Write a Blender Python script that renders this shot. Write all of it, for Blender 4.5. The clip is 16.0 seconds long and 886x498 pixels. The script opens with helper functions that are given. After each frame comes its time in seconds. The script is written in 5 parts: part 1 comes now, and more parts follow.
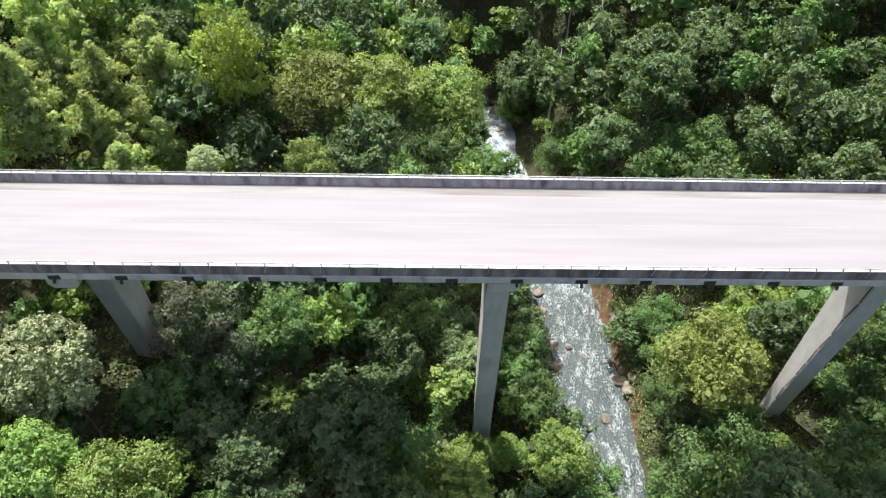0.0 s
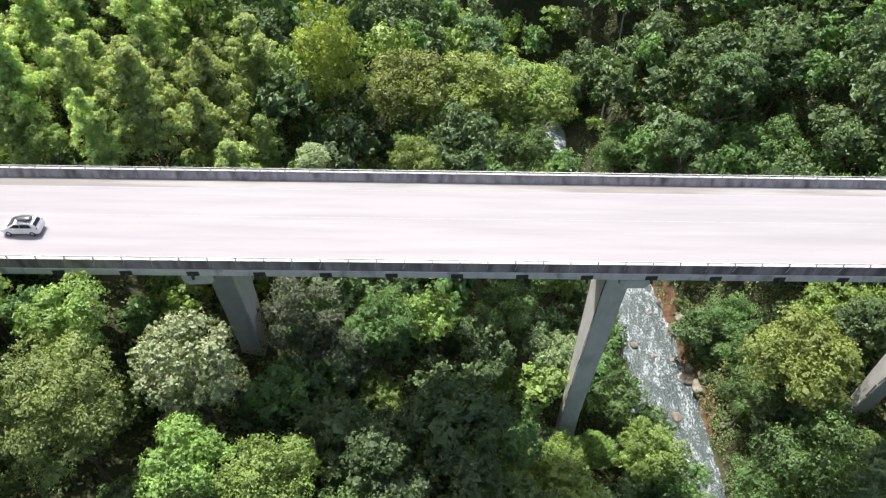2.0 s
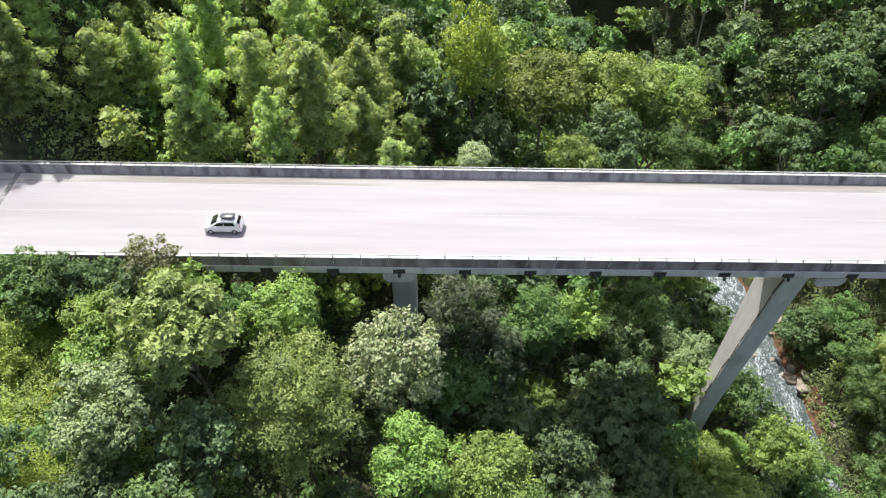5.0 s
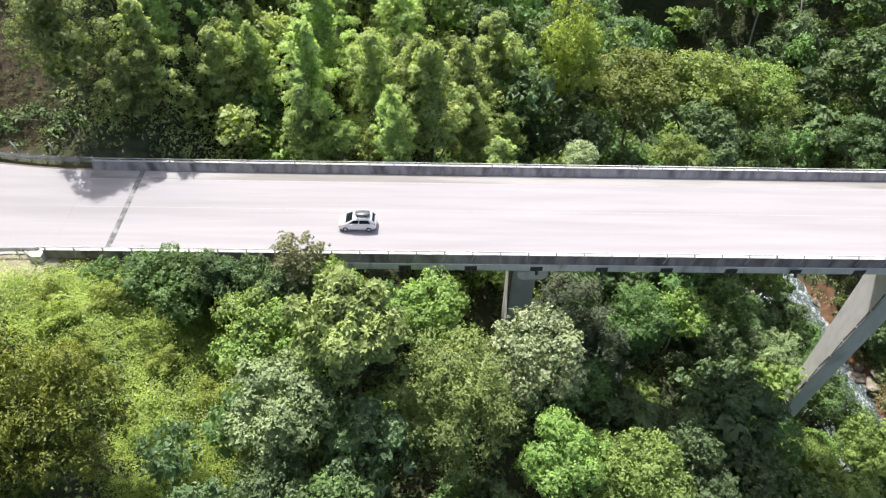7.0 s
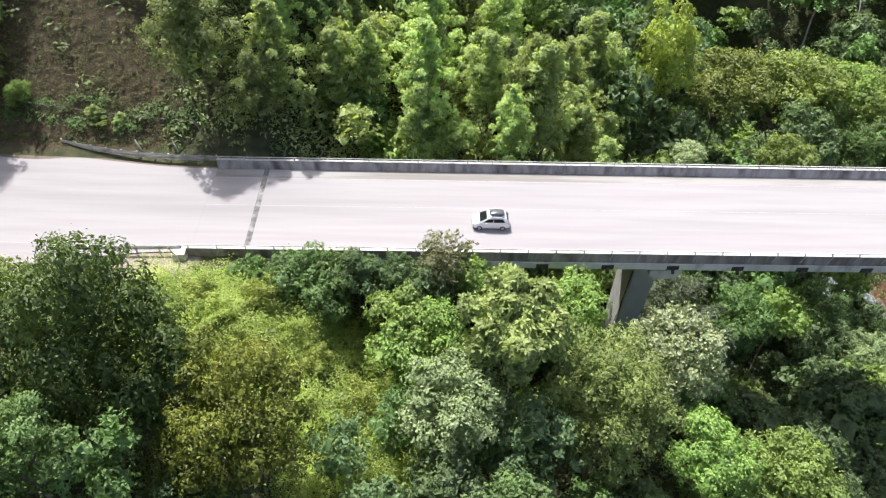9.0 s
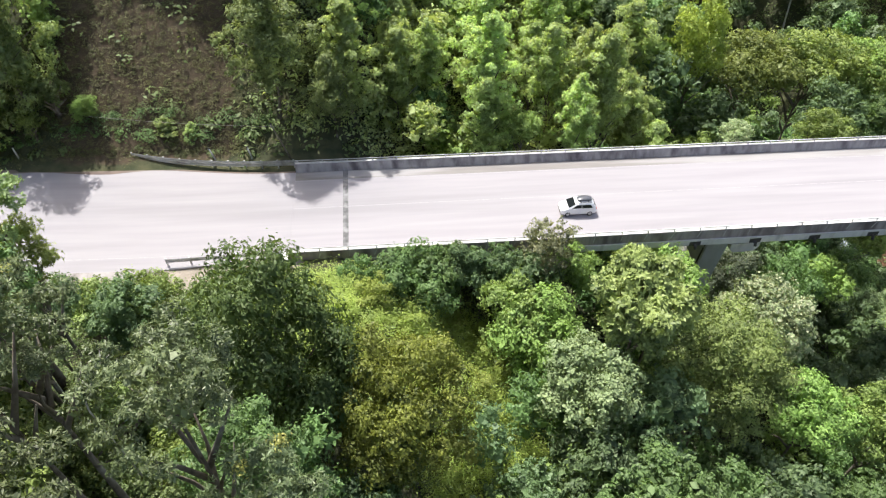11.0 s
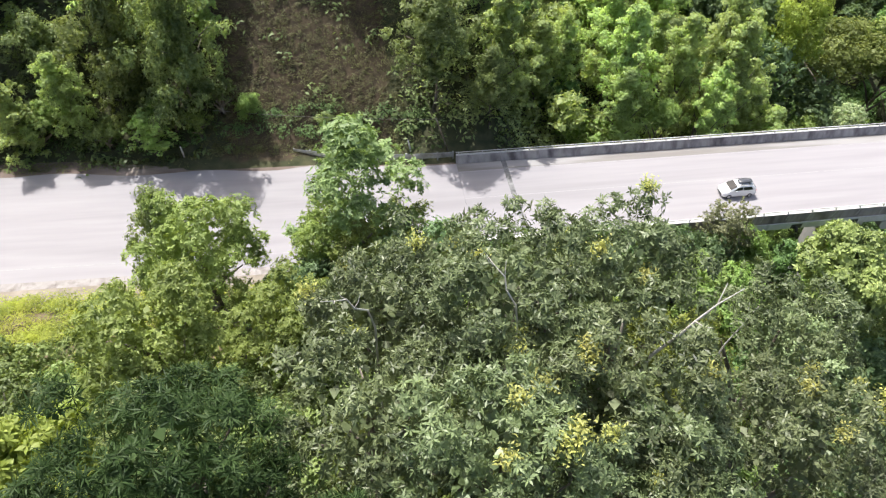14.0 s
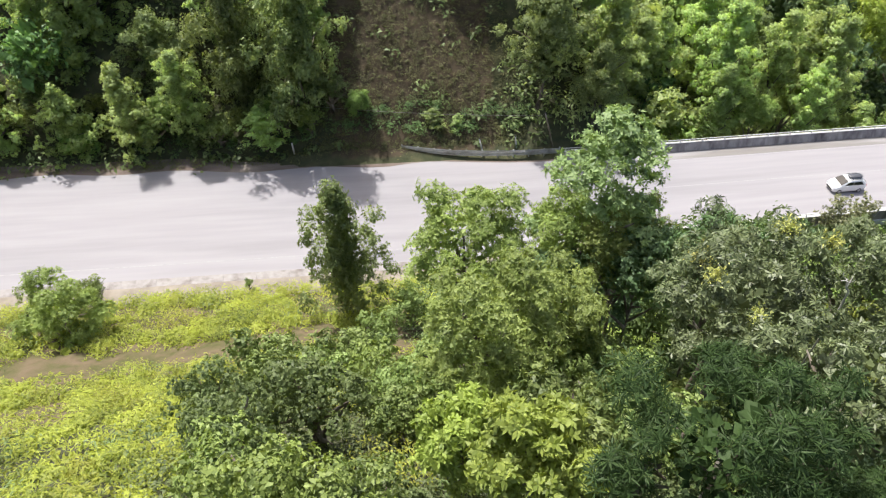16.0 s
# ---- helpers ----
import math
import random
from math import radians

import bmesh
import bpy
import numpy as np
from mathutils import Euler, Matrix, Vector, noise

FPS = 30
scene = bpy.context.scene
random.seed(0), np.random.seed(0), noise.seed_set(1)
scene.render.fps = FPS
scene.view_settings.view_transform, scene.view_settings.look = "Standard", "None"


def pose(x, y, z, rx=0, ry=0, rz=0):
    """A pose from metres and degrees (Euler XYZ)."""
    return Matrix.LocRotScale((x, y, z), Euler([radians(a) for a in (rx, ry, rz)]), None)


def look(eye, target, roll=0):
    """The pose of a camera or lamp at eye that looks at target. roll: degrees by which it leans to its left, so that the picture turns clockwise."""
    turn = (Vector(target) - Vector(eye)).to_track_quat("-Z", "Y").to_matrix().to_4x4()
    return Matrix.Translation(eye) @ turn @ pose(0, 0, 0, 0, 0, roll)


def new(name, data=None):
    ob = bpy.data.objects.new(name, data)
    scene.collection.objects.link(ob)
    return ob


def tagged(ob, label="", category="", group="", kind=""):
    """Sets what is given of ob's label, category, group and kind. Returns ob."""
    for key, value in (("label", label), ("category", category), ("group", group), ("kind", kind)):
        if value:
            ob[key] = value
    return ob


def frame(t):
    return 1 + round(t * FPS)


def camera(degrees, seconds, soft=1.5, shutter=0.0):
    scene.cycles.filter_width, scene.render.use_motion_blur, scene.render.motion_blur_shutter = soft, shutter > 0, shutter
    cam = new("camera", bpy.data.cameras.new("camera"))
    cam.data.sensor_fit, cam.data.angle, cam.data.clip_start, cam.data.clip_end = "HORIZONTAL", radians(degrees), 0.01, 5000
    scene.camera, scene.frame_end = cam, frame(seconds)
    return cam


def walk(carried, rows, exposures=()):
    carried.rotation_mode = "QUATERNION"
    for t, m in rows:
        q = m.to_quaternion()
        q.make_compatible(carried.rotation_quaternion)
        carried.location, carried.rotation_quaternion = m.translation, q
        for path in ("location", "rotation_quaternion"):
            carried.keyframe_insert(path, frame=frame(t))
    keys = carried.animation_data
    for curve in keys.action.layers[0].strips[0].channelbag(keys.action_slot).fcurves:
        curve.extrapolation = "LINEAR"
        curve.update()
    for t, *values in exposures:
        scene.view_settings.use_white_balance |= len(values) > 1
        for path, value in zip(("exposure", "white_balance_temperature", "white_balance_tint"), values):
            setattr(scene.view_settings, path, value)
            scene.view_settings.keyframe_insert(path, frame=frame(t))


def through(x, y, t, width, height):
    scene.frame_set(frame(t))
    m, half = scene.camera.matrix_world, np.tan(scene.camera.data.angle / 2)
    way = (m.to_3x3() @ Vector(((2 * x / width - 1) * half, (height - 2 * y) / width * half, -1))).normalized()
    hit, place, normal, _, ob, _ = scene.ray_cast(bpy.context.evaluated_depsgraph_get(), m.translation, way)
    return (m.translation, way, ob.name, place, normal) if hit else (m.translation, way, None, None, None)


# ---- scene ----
cam = camera(66.17, 16.0, 1.2)
# seconds, eye x y z, yaw, pitch, roll
PATH = [
    (0, 0.000, 0.001, 51.250, -0.003, -46.227, -0.950),
    (0.5, -3.475, -0.093, 51.139, -0.021, -46.202, -0.865),
    (1, -6.920, -0.159, 51.146, -0.017, -46.201, -0.870),
    (1.5, -10.355, -0.212, 51.232, -0.016, -46.206, -0.890),
    (2, -13.787, -0.265, 51.330, -0.004, -46.209, -0.902),
    (2.5, -17.225, -0.328, 51.423, 0.000, -46.213, -0.897),
    (3, -20.679, -0.388, 51.501, 0.002, -46.204, -0.870),
    (3.5, -24.144, -0.435, 51.539, -0.022, -46.192, -0.852),
    (4, -27.612, -0.434, 51.563, -0.050, -46.165, -0.844),
    (6.5, -44.808, -0.607, 51.390, -0.031, -46.015, -0.841),
    (7, -48.299, -0.653, 51.506, -0.040, -46.017, -0.839),
    (7.5, -51.737, -0.672, 51.602, -0.011, -46.038, -0.832),
    (8, -55.140, -0.695, 51.676, 0.051, -46.050, -0.816),
    (8.5, -58.532, -0.709, 51.698, 0.106, -46.042, -0.814),
    (9, -61.942, -0.759, 51.685, 0.155, -45.997, -0.868),
    (9.5, -65.401, -0.848, 51.666, 0.142, -45.943, -0.907),
    (9.7, -66.784, -0.884, 51.658, 0.142, -45.943, -0.907),
    (11.8, -82.001, -1.677, 52.757, -7.719, -46.295, -0.936),
    (12, -83.374, -1.672, 52.821, -7.719, -46.295, -0.936),
    (12.5, -86.808, -1.661, 52.980, -7.618, -46.316, -0.887),
    (13, -90.206, -1.572, 53.108, -7.659, -46.362, -0.813),
    (13.5, -93.619, -1.390, 53.148, -7.726, -46.383, -0.773),
    (14, -97.042, -1.156, 53.148, -7.730, -46.387, -0.796),
    (14.5, -100.482, -0.868, 53.105, -7.705, -46.348, -0.829),
    (15, -103.833, -0.526, 53.045, -7.626, -46.315, -0.898),
    (15.5, -106.955, -0.166, 53.043, -7.578, -46.323, -1.002),
    (16, -109.365, 0.129, 53.150, -7.796, -46.387, -0.917),
]
walk(cam, [(t, look((x, y, z), (x - math.sin(radians(a)) * math.cos(radians(p)), y + math.cos(radians(a)) * math.cos(radians(p)), z + math.sin(radians(p))), r)) for t, x, y, z, a, p, r in PATH], [(0, 0.44), (12.5, 0.45), (14.5, 0.37), (16, 0.28)])

# ---- world, sun, exposure ----
SUN_EL, SUN_AZ = 61.0, 25.0  # height above the horizon; turn from +y towards -x
world = bpy.data.worlds.new("sky")
scene.world = world
world.use_nodes = True
wn = world.node_tree.nodes
sky = wn.new("ShaderNodeTexSky")
sky.sky_type, sky.sun_disc = "NISHITA", False
sky.dust_density, sky.ozone_density = 5.0, 0.6
sky.sun_elevation, sky.sun_rotation = radians(SUN_EL), radians(-SUN_AZ)
wn["Background"].inputs[1].default_value = 0.15
world.node_tree.links.new(sky.outputs[0], wn["Background"].inputs[0])
sun = new("sun", bpy.data.lights.new("sun", "SUN"))
sun.data.energy, sun.data.angle, sun.data.color = 4.6, radians(0.6), (1.0, 0.975, 0.935)
sun_from = Vector((-math.sin(radians(SUN_AZ)) * math.cos(radians(SUN_EL)), math.cos(radians(SUN_AZ)) * math.cos(radians(SUN_EL)), math.sin(radians(SUN_EL))))
sun.matrix_world = look(sun_from * 300, (0, 0, 0))

# ---- materials ----


def node_material(name):
    m = bpy.data.materials.new(name)
    m.use_nodes = True
    nt = m.node_tree
    return m, nt, nt.nodes["Principled BSDF"]


def add(nt, kind, **inputs):
    n = nt.nodes.new(kind)
    for key, value in inputs.items():
        n.inputs[key.replace("_", " ")].default_value = value
    return n


def mixed(nt, fac, a, b, blend="MIX"):
    """A colour mix; fac, a and b are sockets or values."""
    n = nt.nodes.new("ShaderNodeMix")
    n.data_type, n.blend_type = "RGBA", blend
    for slot, v in ((0, fac), (6, a), (7, b)):
        if isinstance(v, bpy.types.NodeSocket):
            nt.links.new(v, n.inputs[slot])
        else:
            n.inputs[slot].default_value = v if slot == 0 else (*v, 1)
    return n.outputs[2]


def noise_of(nt, scale, stretch=(1, 1, 1), detail=4, space="Object"):
    tc = nt.nodes.new("ShaderNodeTexCoord")
    mp = nt.nodes.new("ShaderNodeMapping")
    mp.inputs["Scale"].default_value = stretch
    nz = add(nt, "ShaderNodeTexNoise", Scale=scale, Detail=detail)
    if space == "World":
        geo = nt.nodes.new("ShaderNodeNewGeometry")
        nt.links.new(geo.outputs["Position"], mp.inputs[0])
    else:
        nt.links.new(tc.outputs["Object"], mp.inputs[0])
    nt.links.new(mp.outputs[0], nz.inputs["Vector"])
    return nz.outputs["Fac"]


def ramp(nt, fac, lo, hi):
    n = nt.nodes.new("ShaderNodeMapRange")
    n.inputs["From Min"].default_value, n.inputs["From Max"].default_value = lo, hi
    nt.links.new(fac, n.inputs["Value"])
    return n.outputs[0]


def bump(nt, bsdf, height, strength=0.3, distance=0.02):
    b = add(nt, "ShaderNodeBump", Strength=strength, Distance=distance)
    nt.links.new(height, b.inputs["Height"])
    nt.links.new(b.outputs[0], bsdf.inputs["Normal"])


def rough_material(name, a, b, scale, roughness, stain=None, stain_scale=0.15, stretch=(1, 1, 1), bump_strength=0.3, stain_range=(0.5, 0.7), metal=0.0):
    """Two tones in a fine grain, with larger stains over them."""
    m, nt, bsdf = node_material(name)
    fine = noise_of(nt, scale, stretch, 6, "World")
    colour = mixed(nt, ramp(nt, fine, 0.3, 0.7), a, b)
    if stain:
        wide = noise_of(nt, stain_scale, stretch, 5, "World")
        colour = mixed(nt, ramp(nt, wide, *stain_range), colour, stain)
    nt.links.new(colour, bsdf.inputs["Base Color"])
    bsdf.inputs["Roughness"].default_value, bsdf.inputs["Metallic"].default_value = roughness, metal
    bump(nt, bsdf, fine, bump_strength)
    return m


def muted(c, share=0.19, gain=1.26):
    """Waxy tropical leaves are a little greyer than fresh ones."""
    grey = sum(c) / 3
    return tuple(gain * (v + (grey - v) * share) for v in c)


def leaf_material(name, dark, light, tip=None, tip_share=0.0, through=0.3, gloss=0.54, wax=0.4):
    """Leaves: each leaf has a tone of its own, each tree a shift of its own, and broad patches of older and younger leaf."""
    m, nt, bsdf = node_material(name)
    dark, light = muted(dark), muted(light)
    geo = nt.nodes.new("ShaderNodeNewGeometry")
    info = nt.nodes.new("ShaderNodeObjectInfo")
    patch = noise_of(nt, 0.35, (1, 1, 1), 3)
    colour = mixed(nt, geo.outputs["Random Per Island"], dark, light)
    colour = mixed(nt, ramp(nt, patch, 0.35, 0.7), colour, tuple(1.25 * c for c in light))
    if tip:
        hit = nt.nodes.new("ShaderNodeMath")
        hit.operation = "GREATER_THAN"
        hit.inputs[1].default_value = 1 - tip_share
        nt.links.new(geo.outputs["Random Per Island"], hit.inputs[0])
        colour = mixed(nt, hit.outputs[0], colour, tip)
    hsv = nt.nodes.new("ShaderNodeHueSaturation")
    for slot, lo, hi in (("Hue", 0.482, 0.503), ("Value", 0.82, 1.22)):
        r = nt.nodes.new("ShaderNodeMapRange")
        r.inputs["To Min"].default_value, r.inputs["To Max"].default_value = lo, hi
        nt.links.new(info.outputs["Random"], r.inputs["Value"])
        nt.links.new(r.outputs[0], hsv.inputs[slot])
    nt.links.new(colour, hsv.inputs["Color"])
    nt.links.new(hsv.outputs[0], bsdf.inputs["Base Color"])
    bsdf.inputs["Roughness"].default_value = gloss
    bsdf.inputs["Specular IOR Level"].default_value = wax
    tr = nt.nodes.new("ShaderNodeBsdfTranslucent")
    nt.links.new(mixed(nt, 1.0, hsv.outputs[0], (1.3, 1.25, 0.6), "MULTIPLY"), tr.inputs["Color"])
    ms = nt.nodes.new("ShaderNodeMixShader")
    ms.inputs[0].default_value = through
    nt.links.new(bsdf.outputs[0], ms.inputs[1])
    nt.links.new(tr.outputs[0], ms.inputs[2])
    nt.links.new(ms.outputs[0], nt.nodes["Material Output"].inputs["Surface"])
    return m


M_ROAD = rough_material("road_surface", (0.30, 0.286, 0.30), (0.345, 0.33, 0.344), 1.1, 0.85, (0.25, 0.241, 0.25), 0.4, (0.045, 1, 1), 0.12, (0.5, 0.85))
M_CONCRETE = rough_material("weathered_concrete", (0.52, 0.51, 0.49), (0.64, 0.63, 0.605), 1.2, 0.85, (0.27, 0.255, 0.245), 0.5, (1, 1, 0.3), 0.3, (0.52, 0.85))
M_SHAFT = rough_material("shaft_concrete", (0.60, 0.59, 0.575), (0.7, 0.69, 0.675), 1.0, 0.85, (0.42, 0.41, 0.385), 0.35, (1, 1, 0.45), 0.3, (0.5, 0.8))
M_PARAPET = rough_material("parapet_concrete", (0.29, 0.275, 0.28), (0.42, 0.40, 0.40), 1.5, 0.9, (0.12, 0.105, 0.115), 0.9, (1, 1, 0.25), 0.3, (0.45, 0.7))
M_OUTER = rough_material("rain_blackened_concrete", (0.30, 0.25, 0.262), (0.42, 0.365, 0.375), 1.5, 0.9, (0.14, 0.11, 0.118), 0.8, (1, 1, 0.2), 0.3, (0.42, 0.66))
# paler than the parapet wall: on its top, sunlight is painted into this tone
M_COPING = rough_material("parapet_top", (0.55, 0.54, 0.52), (0.7, 0.69, 0.67), 2.0, 0.8, (0.4, 0.39, 0.37), 0.8)
M_EDGE = rough_material("slab_edge_concrete", (0.6, 0.575, 0.57), (0.72, 0.69, 0.685), 1.4, 0.85, (0.16, 0.155, 0.15), 0.6, (1, 1, 0.4), 0.25, (0.55, 0.8))
M_STEEL = rough_material("galvanised_steel", (0.5, 0.51, 0.52), (0.66, 0.66, 0.66), 6.0, 0.5, (0.36, 0.35, 0.34), 1.0, metal=0.3)
M_STAIN = rough_material("wet_dark_concrete", (0.03, 0.03, 0.03), (0.07, 0.065, 0.06), 5.0, 0.7)
M_LINE = rough_material("worn_line_paint", (0.335, 0.325, 0.335), (0.38, 0.37, 0.38), 4.0, 0.8, (0.31, 0.3, 0.31), 1.5)
M_BARK = rough_material("bark", (0.09, 0.07, 0.05), (0.2, 0.17, 0.13), 3.0, 0.9, (0.28, 0.26, 0.22), 0.8)
M_PALE_BARK = rough_material("pale_dead_wood", (0.45, 0.42, 0.38), (0.62, 0.6, 0.55), 4.0, 0.8)


def ground_material():
    """Leaf litter, with bare earth and grassy soil where the land carries them."""
    m, nt, bsdf = node_material("forest_floor")
    fine = ramp(nt, noise_of(nt, 0.8, (1, 1, 1), 8, "World"), 0.3, 0.7)
    wide = noise_of(nt, 0.25, (1, 1, 1), 6, "World")
    colour = mixed(nt, fine, (0.035, 0.045, 0.018), (0.085, 0.085, 0.04))
    for name, a, b in (("earth", (0.05, 0.039, 0.022), (0.105, 0.076, 0.046)), ("red", (0.10, 0.055, 0.03), (0.19, 0.105, 0.06)), ("lawn", (0.075, 0.08, 0.02), (0.165, 0.12, 0.075)), ("verge", (0.22, 0.19, 0.15), (0.33, 0.29, 0.24))):
        at = nt.nodes.new("ShaderNodeAttribute")
        at.attribute_name = name
        edge = nt.nodes.new("ShaderNodeMath")
        edge.operation = "ADD"
        nt.links.new(at.outputs["Fac"], edge.inputs[0])
        nt.links.new(wide, edge.inputs[1])
        colour = mixed(nt, ramp(nt, edge.outputs[0], 0.92, 1.08), colour, mixed(nt, fine, a, b))
    nt.links.new(colour, bsdf.inputs["Base Color"])
    bsdf.inputs["Roughness"].default_value = 0.95
    bump(nt, bsdf, fine, 0.7, 0.15)
    return m


M_GROUND = ground_material()
M_ROCK = rough_material("river_rock", (0.2, 0.17, 0.14), (0.38, 0.33, 0.28), 1.0, 0.8, (0.1, 0.09, 0.07), 0.4)
M_BROAD = leaf_material("broad_leaves", (0.045, 0.097, 0.029), (0.120, 0.233, 0.058))
M_DARK = leaf_material("dark_leaves", (0.042, 0.084, 0.036), (0.11, 0.185, 0.066))
M_LIME = leaf_material("lime_leaves", (0.098, 0.18, 0.03), (0.205, 0.32, 0.058))
M_PALE = leaf_material("pale_leaves", (0.095, 0.175, 0.055), (0.245, 0.36, 0.145), through=0.2)
M_OLIVE = leaf_material("olive_leaves", (0.075, 0.13, 0.018), (0.19, 0.26, 0.042))
M_ACACIA = leaf_material("acacia_leaves", (0.175, 0.275, 0.085), (0.375, 0.495, 0.18), through=0.46)
M_GREY = leaf_material("grey_green_leaves", (0.013, 0.032, 0.006), (0.14, 0.19, 0.068), through=0.16, gloss=0.46, wax=0.5)
M_GRASS = leaf_material("grass_blades", (0.06, 0.095, 0.004), (0.255, 0.29, 0.006), through=0.34)

# ---- plan of the land ----
GRADE, Y0, Y1, X_END = -0.0386, 45.5, 59.5, -87.2
YM = (Y0 + Y1) / 2


def road_z(x):
    return GRADE * x - 0.03 * np.minimum(0, np.asarray(x, float) + 100)


def ease(v):
    v = np.clip(v, 0, 1)
    return v * v * (3 - 2 * v)


def river_x(y):
    return 29.5 - 15.5 * ease((y - 75) / 90) - 52 * ease((y - 158) / 60)


def river_z(y):
    return -66 + 0.03 * np.maximum(0, y - 60)


def waves(x, y):
    return np.sin(0.11 * x + 1.3 * np.sin(0.05 * y)) * np.sin(0.09 * y + 0.7) + 0.5 * np.sin(0.23 * x + 0.19 * y)


def ground_z(x, y):
    """The height of the land: a valley with a river, a hill on its west side and a cutting for the road."""
    x, y = np.asarray(x, float), np.asarray(y, float)
    off = x - river_x(y)
    west, east = np.maximum(0, -off - 5.5 - 2.6 * ease((y - 56) / 12) * ease((116 - y) / 24)), np.maximum(0, off - 5.5)
    z = river_z(y) - 1.2 + 0.85 * np.minimum(west, 22) + 0.6 * np.clip(west - 22, 0, 88) + 0.1 * np.maximum(0, west - 110)
    z += 1.55 * np.minimum(east, 13) + 0.62 * np.clip(east - 13, 0, 160)
    z += 1.2 * waves(x, y) * ease(np.maximum(west, east) / 15)
    z += 9 * ease((y - 62) / 30) * ease((-x - 5) / 20) + 0.25 * np.maximum(0, y - 160) * ease((np.abs(off) - 8) / 30)
    # the road's bench west of the bridge, the cutting behind it and the knoll in front of it
    bench = ease((-x - 76) / 8)
    rz = road_z(x)
    up = np.maximum(0, y - (Y1 + 2.0 + 2.6 * ease((-x - 112) / 18)))
    down = np.maximum(0, (Y0 - 2.5) - y)
    cut = rz - 0.12 + 0.85 * np.minimum(up, 40) + 0.3 * np.maximum(0, up - 40)
    knoll = rz - 0.12 + (0.62 * np.minimum(down, 16) + 0.25 * np.clip(down - 16, 0, 30)) * ease((-x - 84) / 24) - 0.1 * down * ease((x + 100) / 16)
    knoll = knoll + 14 * ease((30 - y) / 25) * ease((-x - 74) / 20)
    side = np.where(y > YM, cut, knoll) + 0.5 * waves(x * 1.7, y * 1.7) * ease(np.maximum(up, down) / 6)
    return z * (1 - bench) + side * bench


# ---- helpers of this scene ----


def part(name, bm, material, parent=None, label=""):
    me = bpy.data.meshes.new(name)
    bm.to_mesh(me)
    bm.free()
    me.materials.append(material)
    ob = new(name, me)
    ob.parent = parent
    return tagged(ob, label)


def mesh_of(name, verts, faces, material, smooth=False):
    me = bpy.data.meshes.new(name)
    verts, faces = np.asarray(verts, np.float32), np.asarray(faces, np.int32)
    k = faces.shape[1]
    me.vertices.add(len(verts))
    me.vertices.foreach_set("co", verts.ravel())
    me.loops.add(faces.size)
    me.loops.foreach_set("vertex_index", faces.ravel())
    me.polygons.add(len(faces))
    me.polygons.foreach_set("loop_start", np.arange(0, faces.size, k, dtype=np.int32))
    if smooth:
        me.polygons.foreach_set("use_smooth", np.ones(len(faces), bool))
    me.update(calc_edges=True)
    me.materials.append(material)
    return me


def box(bm, x0, x1, y0, y1, z0, z1, slope=0.0, bevel=0.0):
    """A box whose floor and top follow the slope along x."""
    r = bmesh.ops.create_cube(bm, size=1)["verts"]
    for v in r:
        x, y, z = (x0 if v.co.x < 0 else x1), (y0 if v.co.y < 0 else y1), (z0 if v.co.z < 0 else z1)
        v.co = (x, y, z + slope * x)
    if bevel:
        bmesh.ops.bevel(bm, geom=list({e for v in r for e in v.link_edges}), offset=bevel, segments=2, affect="EDGES", profile=0.6)
    return r


def tube(bm, points, radii, sides=7):
    """A tapered tube along points."""
    rings = []
    for n, (p, r) in enumerate(zip(points, radii)):
        a, b = Vector(points[max(0, n - 1)]), Vector(points[min(len(points) - 1, n + 1)])
        q = (b - a).to_track_quat("Z", "Y")
        rings.append([bm.verts.new(Vector(p) + q @ Vector((r * math.cos(k * math.tau / sides), r * math.sin(k * math.tau / sides), 0))) for k in range(sides)])
    for u, v in zip(rings, rings[1:]):
        for k in range(sides):
            f = bm.faces.new((u[k], u[(k + 1) % sides], v[(k + 1) % sides], v[k]))
            f.smooth = True
    bm.faces.new(rings[-1])
    bm.faces.new(rings[0][::-1])


# ---- land ----
def land():
    xs = np.concatenate([[-1600, -1000, -600, -400, -280], np.arange(-220, 160, 2.5), [170, 190, 230, 300, 420, 650, 1000, 1600]])
    ys = np.concatenate([[-1600, -900, -500, -250, -120, -70, -45], np.arange(-30, 232, 2.5), [240, 260, 290, 340, 420, 600, 1000, 1600]])
    gx, gy = np.meshgrid(xs, ys)
    gz = ground_z(gx, gy)
    verts = np.stack([gx, gy, gz], -1).reshape(-1, 3)
    w, h = len(xs), len(ys)
    a = (np.arange(h - 1)[:, None] * w + np.arange(w - 1)[None]).ravel()
    faces = np.stack([a, a + 1, a + w + 1, a + w], 1)
    me = mesh_of("ground", verts, faces, M_GROUND, True)
    x, y = verts[:, 0], verts[:, 1]
    off = x - river_x(y)
    masks = {
        "earth": ease((x + 116) / 6) * ease((-91 - x) / 6) * ease((y - Y1 - 1) / 2) * ease((88 - y) / 8),
        "lawn": ease((-102 - x) / 6) * ease((Y0 - 2 - y) / 2) * ease((y - 17) / 6),
        "verge": ease((-85 - x) / 2) * ease((y - Y0 + 5) / 2) * ease((Y1 - y) / 1.0),
        "red": ease((off - 4) / 2) * ease((9.0 - off) / 2) * ease((y - 56) / 8) * ease((112 - y) / 20),
    }
    for name, values in masks.items():
        me.attributes.new(name, "FLOAT", "POINT").data.foreach_set("value", values.astype(np.float32))
    ob = new("ground", me)
    tagged(ob, "steep valley floor of leaf litter, soil and low plants", "ground", kind="structure")


land()

# ---- bridge ----
X_RIGHT, X_JOINT = 150.0, -81.7


